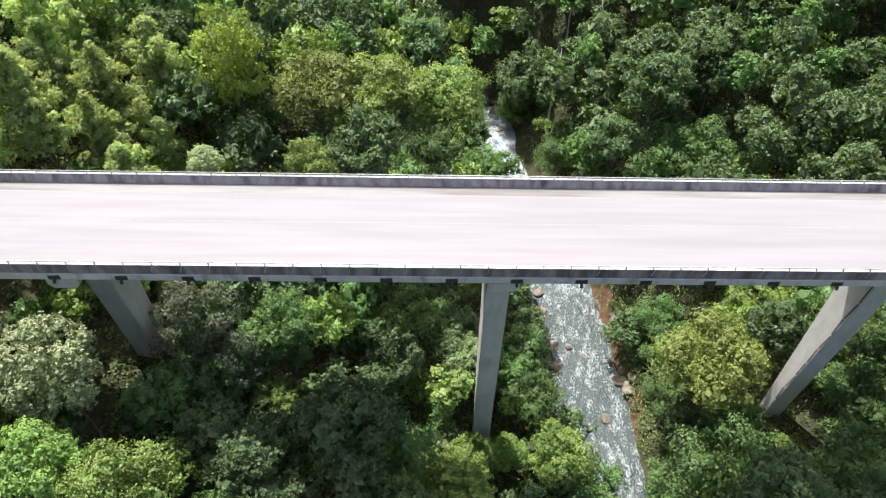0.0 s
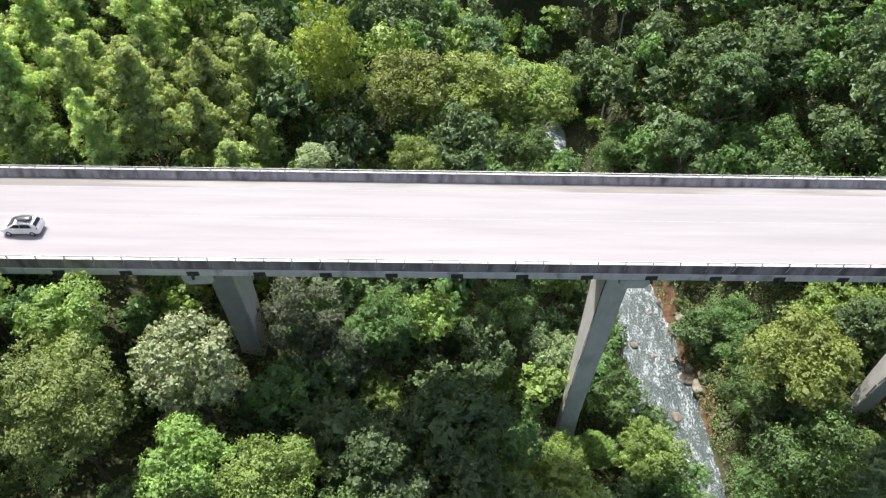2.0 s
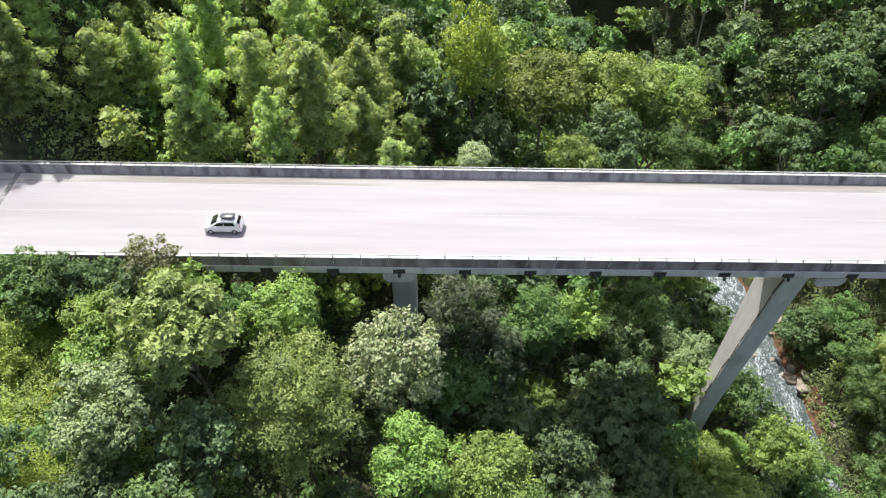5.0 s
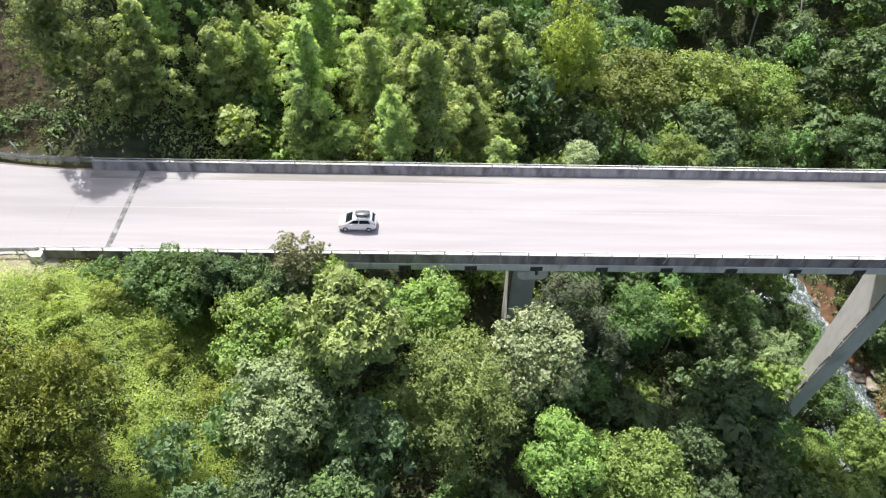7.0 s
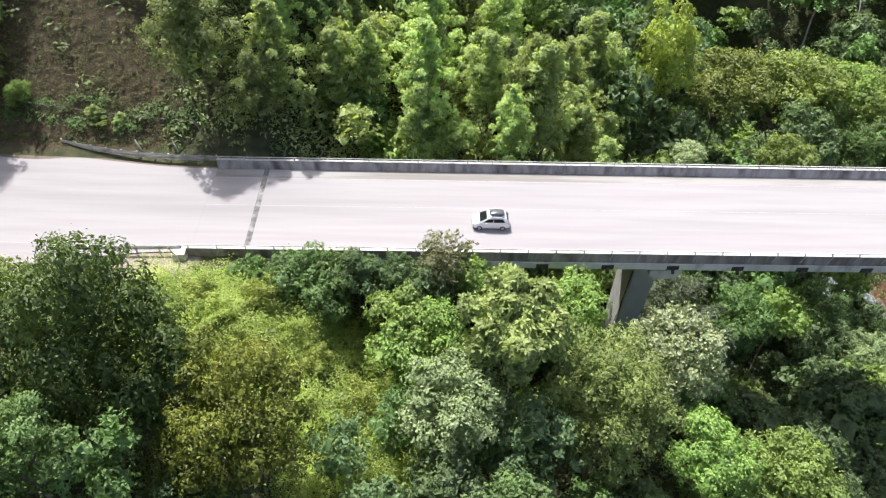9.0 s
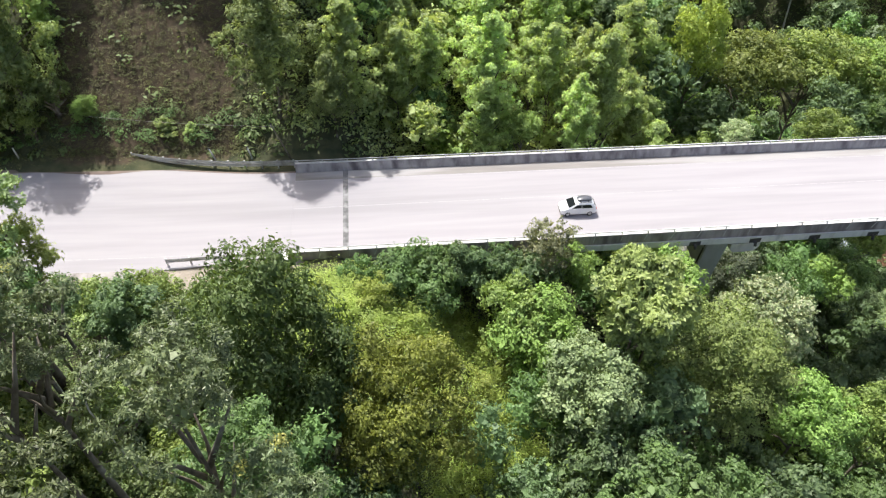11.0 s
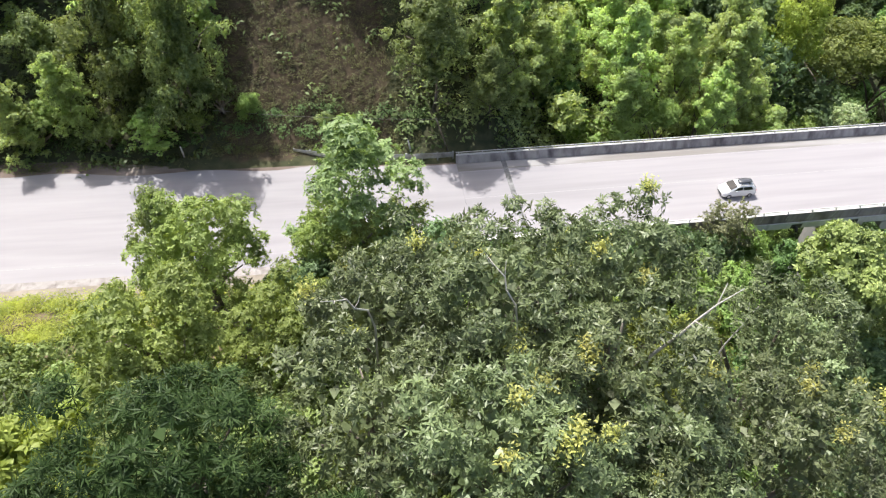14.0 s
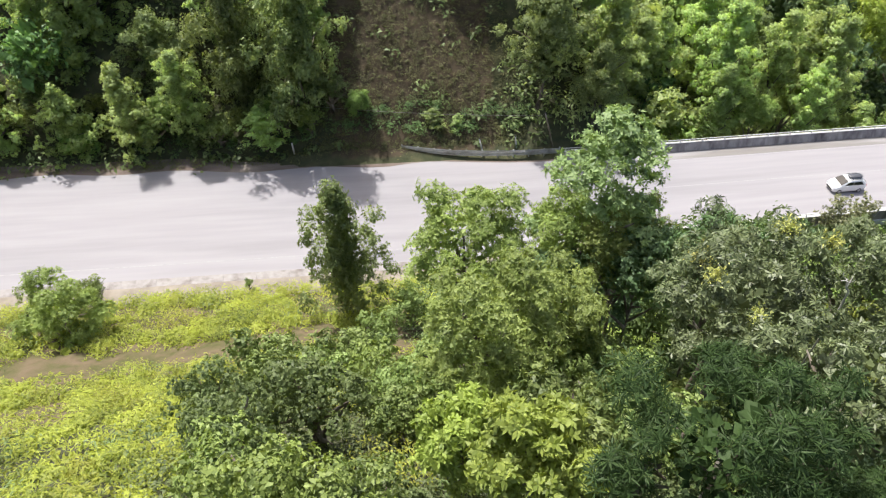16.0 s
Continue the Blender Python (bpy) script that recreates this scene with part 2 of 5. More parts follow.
def bridge():
    b = tagged(new("bridge"), "long straight concrete girder bridge on tall square piers", "bridge", kind="structure")
    x0, x1 = X_END, X_RIGHT
    bm = bmesh.new()
    box(bm, x0, x1, Y0 + 0.35, Y1 - 0.35, -0.3, 0.0, GRADE)
    part("roadway", bm, M_ROAD, b, "sun-bleached pale asphalt carriageway")
    for ya, yb, inner in ((Y0, Y0 + 0.35, 1), (Y1 - 0.62, Y1, -1)):
        bm = bmesh.new()
        wall = box(bm, x0, x1, ya, yb, -0.28 if inner > 0 else 0.003, 0.98, GRADE)
        if inner < 0:  # the far parapet's inner face is battered
            ya += 0.34
            for v in wall:
                if v.co.y < yb - 0.3 and v.co.z - GRADE * v.co.x > 0.5:
                    v.co.y = ya
        bmesh.ops.bevel(bm, geom=bm.edges[:], offset=0.03, segments=2, affect="EDGES")
        p = part("parapet", bm, M_OUTER if inner > 0 else M_PARAPET, b, "rain-blackened concrete parapet" if inner > 0 else "stained grey concrete parapet")
        # top strip of the parapet, its sunlit look put into a paler colour
        bm = bmesh.new()
        box(bm, x0, x1, ya - 0.015, yb + 0.015, 0.984, 1.02, GRADE, 0.01)
        part("sunlit_top", bm, M_COPING, p, "worn concrete top with the sunlight put into its pale tone")
        for y, za, zb in (((ya if inner > 0 else yb) - 0.0, 1.17, 1.25),):
            bm = bmesh.new()
            ym = y + inner * 0.12
            tube(bm, [(x0, ym, 1.33 + GRADE * x0), (x1, ym, 1.33 + GRADE * x1)], (0.055, 0.055), 8)
            part("handrail", bm, M_STEEL, b, "galvanised steel tube rail")
    for ya, yb in ((Y0 - 0.1, Y0 + 0.4), (Y1 - 0.4, Y1 + 0.1)):
        bm = bmesh.new()
        box(bm, x0, x1, ya, yb, -1.12, -0.284, GRADE, 0.03)
        part("slab_edge", bm, M_EDGE, b, "pale concrete slab edge")
    bm = bmesh.new()
    box(bm, x0, x1, Y0 + 0.4, Y1 - 0.4, -0.7, -0.305, GRADE)
    part("deck_slab", bm, M_CONCRETE, b)
    for k in range(5):
        y = Y0 + 1.9 + k * (Y1 - Y0 - 3.8) / 4
        bm = bmesh.new()
        box(bm, x0 + 5, x1, y - 0.42, y + 0.42, -2.1, -1.8, GRADE, 0.05)
        box(bm, x0 + 5, x1, y - 0.13, y + 0.13, -1.8, -0.9, GRADE)
        box(bm, x0 + 5, x1, y - 0.5, y + 0.5, -0.9, -0.704, GRADE)
        part("girder", bm, M_CONCRETE, b)
    # expansion joint
    bm = bmesh.new()
    box(bm, X_JOINT - 0.28, X_JOINT + 0.28, Y0 + 0.36, Y1 - 0.36, 0.002, 0.012, GRADE)
    part("expansion_joint", bm, M_JOINT, b, "dark rubber expansion joint across the road")
    # worn lines
    for y, w in ((Y0 + 1.35, 0.12), (Y1 - 2.1, 0.12)):
        bm = bmesh.new()
        box(bm, x0, x1, y - w / 2, y + w / 2, 0.001, 0.006, GRADE)
        part("edge_line", bm, M_LINE, b, "worn white edge line")
    bm = bmesh.new()
    box(bm, x0, x1, YM + 0.4, YM + 0.5, 0.001, 0.005, GRADE)
    part("centre_line", bm, M_LINE, b, "faint worn centre line")
    bm = bmesh.new()
    box(bm, x0, x1, Y1 - 1.95, Y1 - 0.622, 0.001, 0.005, GRADE)
    part("dusty_shoulder", bm, M_DUST, b, "beige dust lying along the parapet")
    # posts of the handrails, and dark drain mouths under the slab edge
    bm = bmesh.new()
    box(bm, -0.055, 0.055, -0.07, 0.07, 1.018, 1.31, 0, 0.01)
    box(bm, -0.09, 0.09, -0.09, 0.09, 1.018, 1.035)
    post = part("rail_post", bm, M_STEEL, b)
    post.location = (X_END + 0.3, Y0 + 0.12, GRADE * (X_END + 0.3))
    n = int((X_RIGHT - X_END) / 2.77)
    for k in range(n):
        for y in (Y0 + 0.12, Y1 - 0.12):
            x = X_END + 0.3 + 2.77 * k
            if k == 0 and y < YM:
                continue
            o = new("rail_post", post.data)
            o.parent, o.location = b, (x, y, GRADE * x)
    bm = bmesh.new()
    tube(bm, [(0, 0.2, -0.95), (0, -0.22, -1.0), (0, -0.3, -1.3)], (0.16, 0.17, 0.15), 10)
    box(bm, -0.62, 0.62, 0.012, 0.034, -1.11, -0.5, 0, 0.01)
    mouth = part("drain_mouth", bm, M_STAIN, b, "black-stained drain outlet")
    mouth.location = (X_END + 8.6, Y0 - 0.13, GRADE * (X_END + 8.6))
    for k in range(1, 34):
        o = new("drain_mouth", mouth.data)
        x = X_END + 8.6 + 6.62 * k
        o.parent, o.location = b, (x, Y0 - 0.13, GRADE * x)
    # rain streaks that run down the outer face below some posts
    bm = bmesh.new()
    r = box(bm, -0.05, 0.05, -0.004, -0.001, 0.1, 0.96)
    for v in r:
        v.co.x -= 0.25 * (0.96 - v.co.z)
    streak = part("rain_streak", bm, M_LIMED, b, "pale lime streak below a rail post")
    streak.location = (X_END + 3.1, Y0, GRADE * (X_END + 3.1))
    for k in range(1, n):
        x = X_END + 0.35 + 2.77 * k + RNG.uniform(-0.1, 0.2)
        o = new("rain_streak", streak.data)
        o.parent, o.location = b, (x, Y0, GRADE * x)
        o.scale = (RNG.uniform(0.4, 1.6), 1, 1)
    # abutment under the west end
    bm = bmesh.new()
    box(bm, X_END + 3.5, X_END + 6.5, Y0 + 0.5, Y1 - 0.5, -7.0, -2.11, GRADE)
    part("abutment", bm, M_CONCRETE, b)
    bm = bmesh.new()
    box(bm, X_END - 1.3, X_END - 0.02, Y0 - 0.6, Y0 + 0.5, -0.8, 0.7, GRADE, 0.06)
    part("end_block", bm, M_COPING, b, "whitewashed concrete end block")
    return b


RNG = np.random.default_rng(7)
M_DUST = rough_material("road_dust", (0.215, 0.2, 0.188), (0.27, 0.255, 0.24), 1.5, 0.9, (0.34, 0.33, 0.325), 0.5, (0.08, 1, 1), 0.2, (0.5, 0.62))
M_DIRT = rough_material("brown_dirt", (0.13, 0.098, 0.082), (0.2, 0.155, 0.13), 1.2, 0.95, (0.27, 0.23, 0.2), 0.5, (0.3, 1, 1), 0.4, (0.5, 0.7))
M_JOINT = rough_material("joint_rubber", (0.10, 0.10, 0.10), (0.2, 0.2, 0.2), 2.0, 0.9, (0.3, 0.3, 0.3), 1.0)
M_LIMED = rough_material("lime_streak", (0.4, 0.37, 0.37), (0.55, 0.52, 0.51), 3.0, 0.9)
M_STAIN2 = rough_material("rain_stain", (0.09, 0.08, 0.085), (0.15, 0.135, 0.14), 3.0, 0.9)
M_STONE_KERB = rough_material("kerb_concrete", (0.30, 0.275, 0.265), (0.38, 0.355, 0.34), 2.0, 0.85, (0.19, 0.165, 0.15), 0.9, (1, 1, 0.2))
BRIDGE = bridge()


def pier(x):
    """A tall shaft whose valley face draws back towards its foot, under a crosshead with chamfered ends."""
    p = new("pier")
    p.parent = BRIDGE
    deck = GRADE * x
    top = deck - 2.1
    foot = float(ground_z(x, YM)) - 2

    def front(z):
        return 50.4 + 4.0 * min(1.0, max(0.0, (top - z) / 40))

    def lean(z):
        return -0.015 * (top - z)

    def shaft(bm, z0, z1, grow):
        r = box(bm, x - 1.25 - grow, x + 1.5 + grow, 0, 56.2 + grow, z0, z1)
        for v in r:
            if v.co.y < 50:
                v.co.y = front(v.co.z) - grow
            v.co.x += lean(v.co.z)
        return r

    bm = bmesh.new()
    levels = [top - 1.2] + [z for z in (top - 1.2 - 5.0 * k for k in range(1, 13)) if z > foot + 1] + [foot]
    for za, zb in zip(levels, levels[1:]):
        shaft(bm, zb, za, 0)
    bmesh.ops.remove_doubles(bm, verts=bm.verts[:], dist=0.001)
    inner = [f for f in bm.faces if abs(f.normal.z) > 0.9 and foot + 0.5 < f.calc_center_median().z < top - 1.7]
    bmesh.ops.delete(bm, geom=inner, context="FACES_ONLY")
    upright = [e for e in bm.edges if abs(e.verts[0].co.z - e.verts[1].co.z) > 1]
    bmesh.ops.bevel(bm, geom=upright, offset=0.1, segments=2, affect="EDGES")
    part("shaft", bm, M_SHAFT, p, "tall square concrete shaft with rain stains")
    bm = bmesh.new()
    ring = [(-1.65, 0.0), (1.65, 0.0), (1.65, -0.75), (1.15, -1.35), (-1.15, -1.35), (-1.65, -0.75)]
    ends = [[bm.verts.new((x + u, y, top + w)) for u, w in ring] for y in (Y0 + 0.75, Y1 - 0.75)]
    for k in range(6):
        bm.faces.new((ends[0][k], ends[0][(k + 1) % 6], ends[1][(k + 1) % 6], ends[1][k]))
    bm.faces.new(ends[0][::-1])
    bm.faces.new(ends[1])
    bmesh.ops.recalc_face_normals(bm, faces=bm.faces[:])
    bmesh.ops.bevel(bm, geom=bm.edges[:], offset=0.05, segments=2, affect="EDGES")
    part("crosshead", bm, M_EDGE, p, "pale concrete crosshead")
    # casting joints round the shaft, and rain stains down its corner
    for z in levels[1:-1]:
        bm = bmesh.new()
        shaft(bm, z - 0.02, z + 0.02, 0.004)
        part("casting_joint", bm, M_CONCRETE, p)
    for k in range(9):
        z = top - 2.0 - 3.7 * k
        if z < foot + 4:
            break
        bm = bmesh.new()
        w = 0.07 + 0.05 * math.sin(2.3 * k + x)
        r = box(bm, x - 1.253, x - 1.2, 0, 1, z - 3.4, z)
        for v in r:
            v.co.x += lean(v.co.z)
            v.co.y = front(v.co.z) + (0.16 + (0.2 + w if v.co.y > 0.5 else 0.0) + 0.1 * math.sin(v.co.z))
        part("rain_streak", bm, M_STAIN2, p)


for px in (-39.05, 6.3, 51.6, 97.0):
    pier(px)


# ---- road west of the bridge ----
def strip(name, xs, left, right, lift, material, label, z_of=road_z, across=6, parent=None):
    """A sheet along x between two edges y(x), with a little thickness."""
    v = []
    for x in xs:
        for k in range(across + 1):
            y = left(x) + (right(x) - left(x)) * k / across
            v.append((x, y, float(z_of(x)) + lift))
    w = across + 1
    f = [(i * w + k, i * w + k + 1, (i + 1) * w + k + 1, (i + 1) * w + k) for i in range(len(xs) - 1) for k in range(across)]
    bm = bmesh.new()
    vs = [bm.verts.new(q) for q in v]
    for q in f:
        bm.faces.new([vs[i] for i in q])
    bmesh.ops.recalc_face_normals(bm, faces=bm.faces[:])
    if sum(q.normal.z for q in bm.faces) < 0:
        bmesh.ops.reverse_faces(bm, faces=bm.faces[:])
    r = bmesh.ops.extrude_face_region(bm, geom=bm.faces[:])
    for g in r["geom"]:
        if isinstance(g, bmesh.types.BMVert):
            g.co.z -= 0.0
    for q in vs:
        q.co.z -= 0.12
    ob = part(name, bm, material, parent, label)
    return ob


def FAR_EDGE(x):
    return Y1 - 0.3 + 2.0 * float(ease((-x - 89) / 20)) + 2.0 * float(ease((-x - 116) / 18))


XW = list(np.arange(X_END - 0.01, -215, -2.0))
road = strip("road", XW, lambda x: Y0 + 0.45 - 0.88 * float(ease((-x - 90) / 8)), lambda x: FAR_EDGE(x), 0.0, M_ROAD, "pale sun-bleached asphalt mountain road")
tagged(road, "pale sun-bleached asphalt mountain road", "road", kind="structure")
for y, nm in ((Y0 + 1.35, "edge_line"),):
    o = strip(nm, XW, lambda x: y - 0.06, lambda x: y + 0.06, 0.005, M_LINE, "worn white edge line", across=1, parent=road)
strip("dirt_shoulder", XW, lambda x: FAR_EDGE(x) - 0.25 - 0.9 * float(ease((-x - 100) / 8)) - 0.3 * math.sin(x * 0.45) * float(ease((-x - 100) / 8)) - 1.2 * float(ease((-x - 118) / 12)), FAR_EDGE, 0.004, M_DIRT, "trodden brown dirt along the foot of the cutting", across=4, parent=road)


def west_kerb():
    """A row of stained, slightly tilted concrete slabs along the valley side of the road."""
    k = tagged(new("kerb"), "stained pale concrete edge slabs beside the road", "kerb", kind="structure")
    for n, x in enumerate(np.arange(-100, -180, -3.0)):
        z = float(road_z(x - 1.5))
        tilt = 0.004 * math.sin(n * 2.7)
        bm = bmesh.new()
        r = box(bm, x - 2.992, x - 0.008, Y0 - 1.85, Y0 - 0.42, z - 0.5, z + 0.035)
        for v in r:
            if v.co.z > z:
                v.co.z += float(road_z(v.co.x)) - z + tilt - (0.08 if v.co.y < Y0 - 1 else 0.0)
        bmesh.ops.bevel(bm, geom=bm.edges[:], offset=0.012, segments=1, affect="EDGES")
        part("slab", bm, M_STONE_KERB, k)


west_kerb()


def guard_rail(points, label, tall=0.24):
    """A steel W-beam on posts along points (x, y)."""
    g = tagged(new("guard_rail"), label, "guard rail")
    prof = tuple((d, h * tall / 0.24) for d, h in ((0, -0.24), (0.06, -0.19), (0.06, -0.09), (0, -0.03), (0, 0.03), (0.06, 0.09), (0.06, 0.19), (0, 0.24)))
    bm = bmesh.new()
    rows = []
    for x, y in points:
        z = float(road_z(x)) + 1.0 - tall
        rows.append([bm.verts.new((x, y - d, z + h)) for d, h in prof])
    for a, b in zip(rows, rows[1:]):
        for k in range(len(prof) - 1):
            bm.faces.new((a[k], a[k + 1], b[k + 1], b[k]))
    bmesh.ops.solidify(bm, geom=bm.faces[:], thickness=0.012)
    part("beam", bm, M_STEEL, g)
    for x, y in points:
        bm = bmesh.new()
        z = float(road_z(x))
        box(bm, x - 0.07, x + 0.07, y + 0.05, y + 0.17, z - 0.6, z + 1.0)
        part("post", bm, M_STEEL, g)
    return g


guard_rail([(X_END - 0.2 - 1.8 * k, Y1 + 0.45 + 2.3 * (k / 10) ** 2.2) for k in range(11)], "galvanised steel guard rail bending away from the road", 0.38)
guard_rail([(X_END - 0.6 - 2.2 * k, Y0 + 0.35 - 0.4 * k / 6) for k in range(6)], "short galvanised steel guard rail at the bridge end")


def marker(x, y, h, lean, label):
    p = tagged(new("marker_post"), label, "post", "roadside posts")
    z = float(ground_z(x, y))
    bm = bmesh.new()
    tube(bm, [(x, y, z - 0.3), (x - lean * 0.5, y, z + h * 0.5), (x - lean, y, z + h)], (0.1, 0.095, 0.08), 8)
    part("shaft", bm, M_COPING if h < 3 else M_BARK, p)
    bm = bmesh.new()
    tube(bm, [(x - lean, y, z + h), (x - lean, y, z + h + 0.12)], (0.09, 0.07), 8)
    part("cap", bm, M_STAIN, p)


marker(-96.1, 61.4, 2.1, 0.5, "short white roadside marker post leaning slightly")
marker(-92.1, 61.4, 2.1, 0.3, "short white roadside marker post leaning slightly")
marker(-87.7, 61.2, 5.2, 1.5, "thin leaning timber pole beside the road")
marker(-87.7, 44.6, 2.0, 0.5, "short dark roadside post leaning at the bridge end")
marker(-92.6, 44.4, 1.8, 0.5, "short dark roadside post leaning at the bridge end")
marker(-117.5, 62.5, 1.6, 0.05, "short white roadside marker post leaning slightly")


# a sagging cable across the cutting
def cable(a, b, sag, label):
    bm = bmesh.new()
    pts = [Vector(a).lerp(Vector(b), t / 16) - Vector((0, 0, sag * 4 * (t / 16) * (1 - t / 16))) for t in range(17)]
    tube(bm, pts, [0.013] * 17, 5)
    tagged(part("cable", bm, M_STONE_KERB), label, "cable")


cable((-88.6, 60.6, 8.6), (-126, 68, 10.5), 0.9, "thin pale overhead cable along the cutting")
cable((10, 190, -8), (125, 66, 2), 5.0, "thin dark overhead cable across the valley")

# ---- river ----
M_WATER, nt, bs = node_material("river_water")
big = noise_of(nt, 0.6, (1.3, 0.55, 1), 9, "World")
fine = noise_of(nt, 2.6, (1.2, 0.7, 1), 8, "World")
foam = nt.nodes.new("ShaderNodeMath")
foam.operation = "ADD"
nt.links.new(big, foam.inputs[0])
nt.links.new(fine, foam.inputs[1])
geo = nt.nodes.new("ShaderNodeNewGeometry")
sep = nt.nodes.new("ShaderNodeSeparateXYZ")
nt.links.new(geo.outputs["Position"], sep.inputs[0])
up = ramp(nt, sep.outputs[1], 90, 140)
lift = nt.nodes.new("ShaderNodeMath")
lift.operation = "MULTIPLY_ADD"
lift.inputs[1].default_value = 0.3
nt.links.new(up, lift.inputs[0])
nt.links.new(foam.outputs[0], lift.inputs[2])
fm = ramp(nt, lift.outputs[0], 1.0, 1.3)
nt.links.new(mixed(nt, fm, (0.055, 0.08, 0.08), (0.44, 0.5, 0.535)), bs.inputs["Base Color"])
bs.inputs["Roughness"].default_value = 0.25
bump(nt, bs, foam.outputs[0], 0.9, 0.35)


def river():
    ys = np.arange(-60, 330, 0.9)
    us = np.linspace(-1, 1, 15)
    v = []
    for y in ys:
        half = 6.3 + 0.9 * math.sin(y * 0.13) + 0.5 * math.sin(y * 0.37 + 1) - 1.6 * float(ease((y - 110) / 40)) - 2.6 * float(ease((y - 160) / 12))
        for u in us:
            x = float(river_x(y)) + (half + (2.6 * float(ease((y - 56) / 12) * ease((116 - y) / 24)) if u < 0 else 0)) * u
            v.append((x, y, float(river_z(y)) + 0.12 * math.sin(1.9 * y + 3 * u) + 0.1 * math.sin(2.7 * x + 0.8 * y) - 0.25 * abs(u)))
    w = len(us)
    a = (np.arange(len(ys) - 1)[:, None] * w + np.arange(w - 1)[None]).ravel()
    ob = new("water", mesh_of("water", v, np.stack([a, a + 1, a + w + 1, a + w], 1), M_WATER, True))
    tagged(ob, "fast shallow river broken into white water over stones", "river", kind="structure")


river()


def boulder_mesh(seed):
    bm = bmesh.new()
    bmesh.ops.create_icosphere(bm, subdivisions=3, radius=1.0)
    for v in bm.verts:
        n = noise.noise(v.co * 1.1 + Vector((seed * 7.1, 0, 0))) * 0.5 + noise.noise(v.co * 2.7 + Vector((0, seed * 3.3, 0))) * 0.18
        v.co *= 1 + n
        v.co.z *= 0.7
    for f in bm.faces:
        f.smooth = True
    me = bpy.data.meshes.new("boulder")
    bm.to_mesh(me)
    bm.free()
    me.materials.append(M_ROCK)
    return me


ROCKS = [boulder_mesh(k) for k in range(4)]
for k in range(70):
    y = RNG.uniform(45, 200)
    side = 1 if k % 2 else -1
    inside = RNG.uniform() < (0.5 if y > 125 else 0.2)
    off = RNG.uniform(0, 4) if inside else RNG.uniform(5.6, 8.5)
    s = RNG.uniform(0.4, 1.1) if inside else RNG.uniform(0.5, 1.7)
    if y > 160:
        s *= 1.8
    x = float(river_x(y)) + side * off
    o = tagged(new("boulder", ROCKS[k % 4]), "rounded brown-grey river boulder" + (" in white water" if inside else " on the bank"), "rock", "river boulders")
    z = max(float(ground_z(x, y)), float(river_z(y)) - 0.3)
    o.matrix_basis = pose(x, y, z + 0.1 * s, 0, 0, RNG.uniform(0, 360)) @ Matrix.Diagonal((s * RNG.uniform(0.8, 1.4), s, s * RNG.uniform(0.7, 1.1), 1))
o = tagged(new("boulder", ROCKS[1]), "large smooth brown boulder above the rapids", "rock", "river boulders")
o.matrix_basis = pose(13.5, 176, float(river_z(176)) + 1, 0, 0, 40) @ Matrix.Diagonal((6, 5, 5, 1))

# ---- trees ----


def leaf_quads(pts, nrm, size, wide, rng):
    """Folded diamond leaves at pts, lying across nrm."""
    n = len(pts)
    nrm = nrm / (np.linalg.norm(nrm, axis=1, keepdims=True) + 1e-9)
    t = np.cross(nrm, rng.normal(size=(n, 3)))
    t /= np.linalg.norm(t, axis=1, keepdims=True) + 1e-9
    s = np.cross(nrm, t)
    l = (size * rng.uniform(0.55, 1.4, n))[:, None]
    w = l * wide
    fold = nrm * l * 0.14
    v = np.stack([pts - t * l * 0.5, pts + s * w * 0.5 + fold, pts + t * l * 0.5 - fold, pts - s * w * 0.5 + fold], 1).reshape(-1, 3)
    return v, np.arange(4 * n).reshape(n, 4)


def leaf_rosettes(pts, nrm, size, wide, rng, leaves=8):
    """Star-shaped whorls of narrow leaves, each leaf springing from its twig's tip."""
    n = len(pts)
    nrm = nrm / (np.linalg.norm(nrm, axis=1, keepdims=True) + 1e-9)
    t = np.cross(nrm, rng.normal(size=(n, 3)))
    t /= np.linalg.norm(t, axis=1, keepdims=True) + 1e-9
    s = np.cross(nrm, t)
    V = []
    for k in range(leaves):
        a = (k / leaves * math.tau + rng.uniform(-0.3, 0.3, n))[:, None]
        rise = rng.uniform(-0.25, 0.75, n)[:, None]
        d = np.cos(a) * t + np.sin(a) * s + rise * nrm
        d /= np.linalg.norm(d, axis=1, keepdims=True)
        side = np.cross(d, nrm + 0.3 * rng.normal(size=(n, 3)))
        side /= np.linalg.norm(side, axis=1, keepdims=True) + 1e-9
        l = (size * rng.uniform(0.65, 1.25, n))[:, None]
        w = l * wide * 0.5
        V.append(np.stack([pts, pts + d * l * 0.5 + side * w, pts + d * l - nrm * l * 0.12, pts + d * l * 0.5 - side * w], 1))
    v = np.concatenate(V).reshape(-1, 3)
    return v, np.arange(len(v)).reshape(-1, 4)


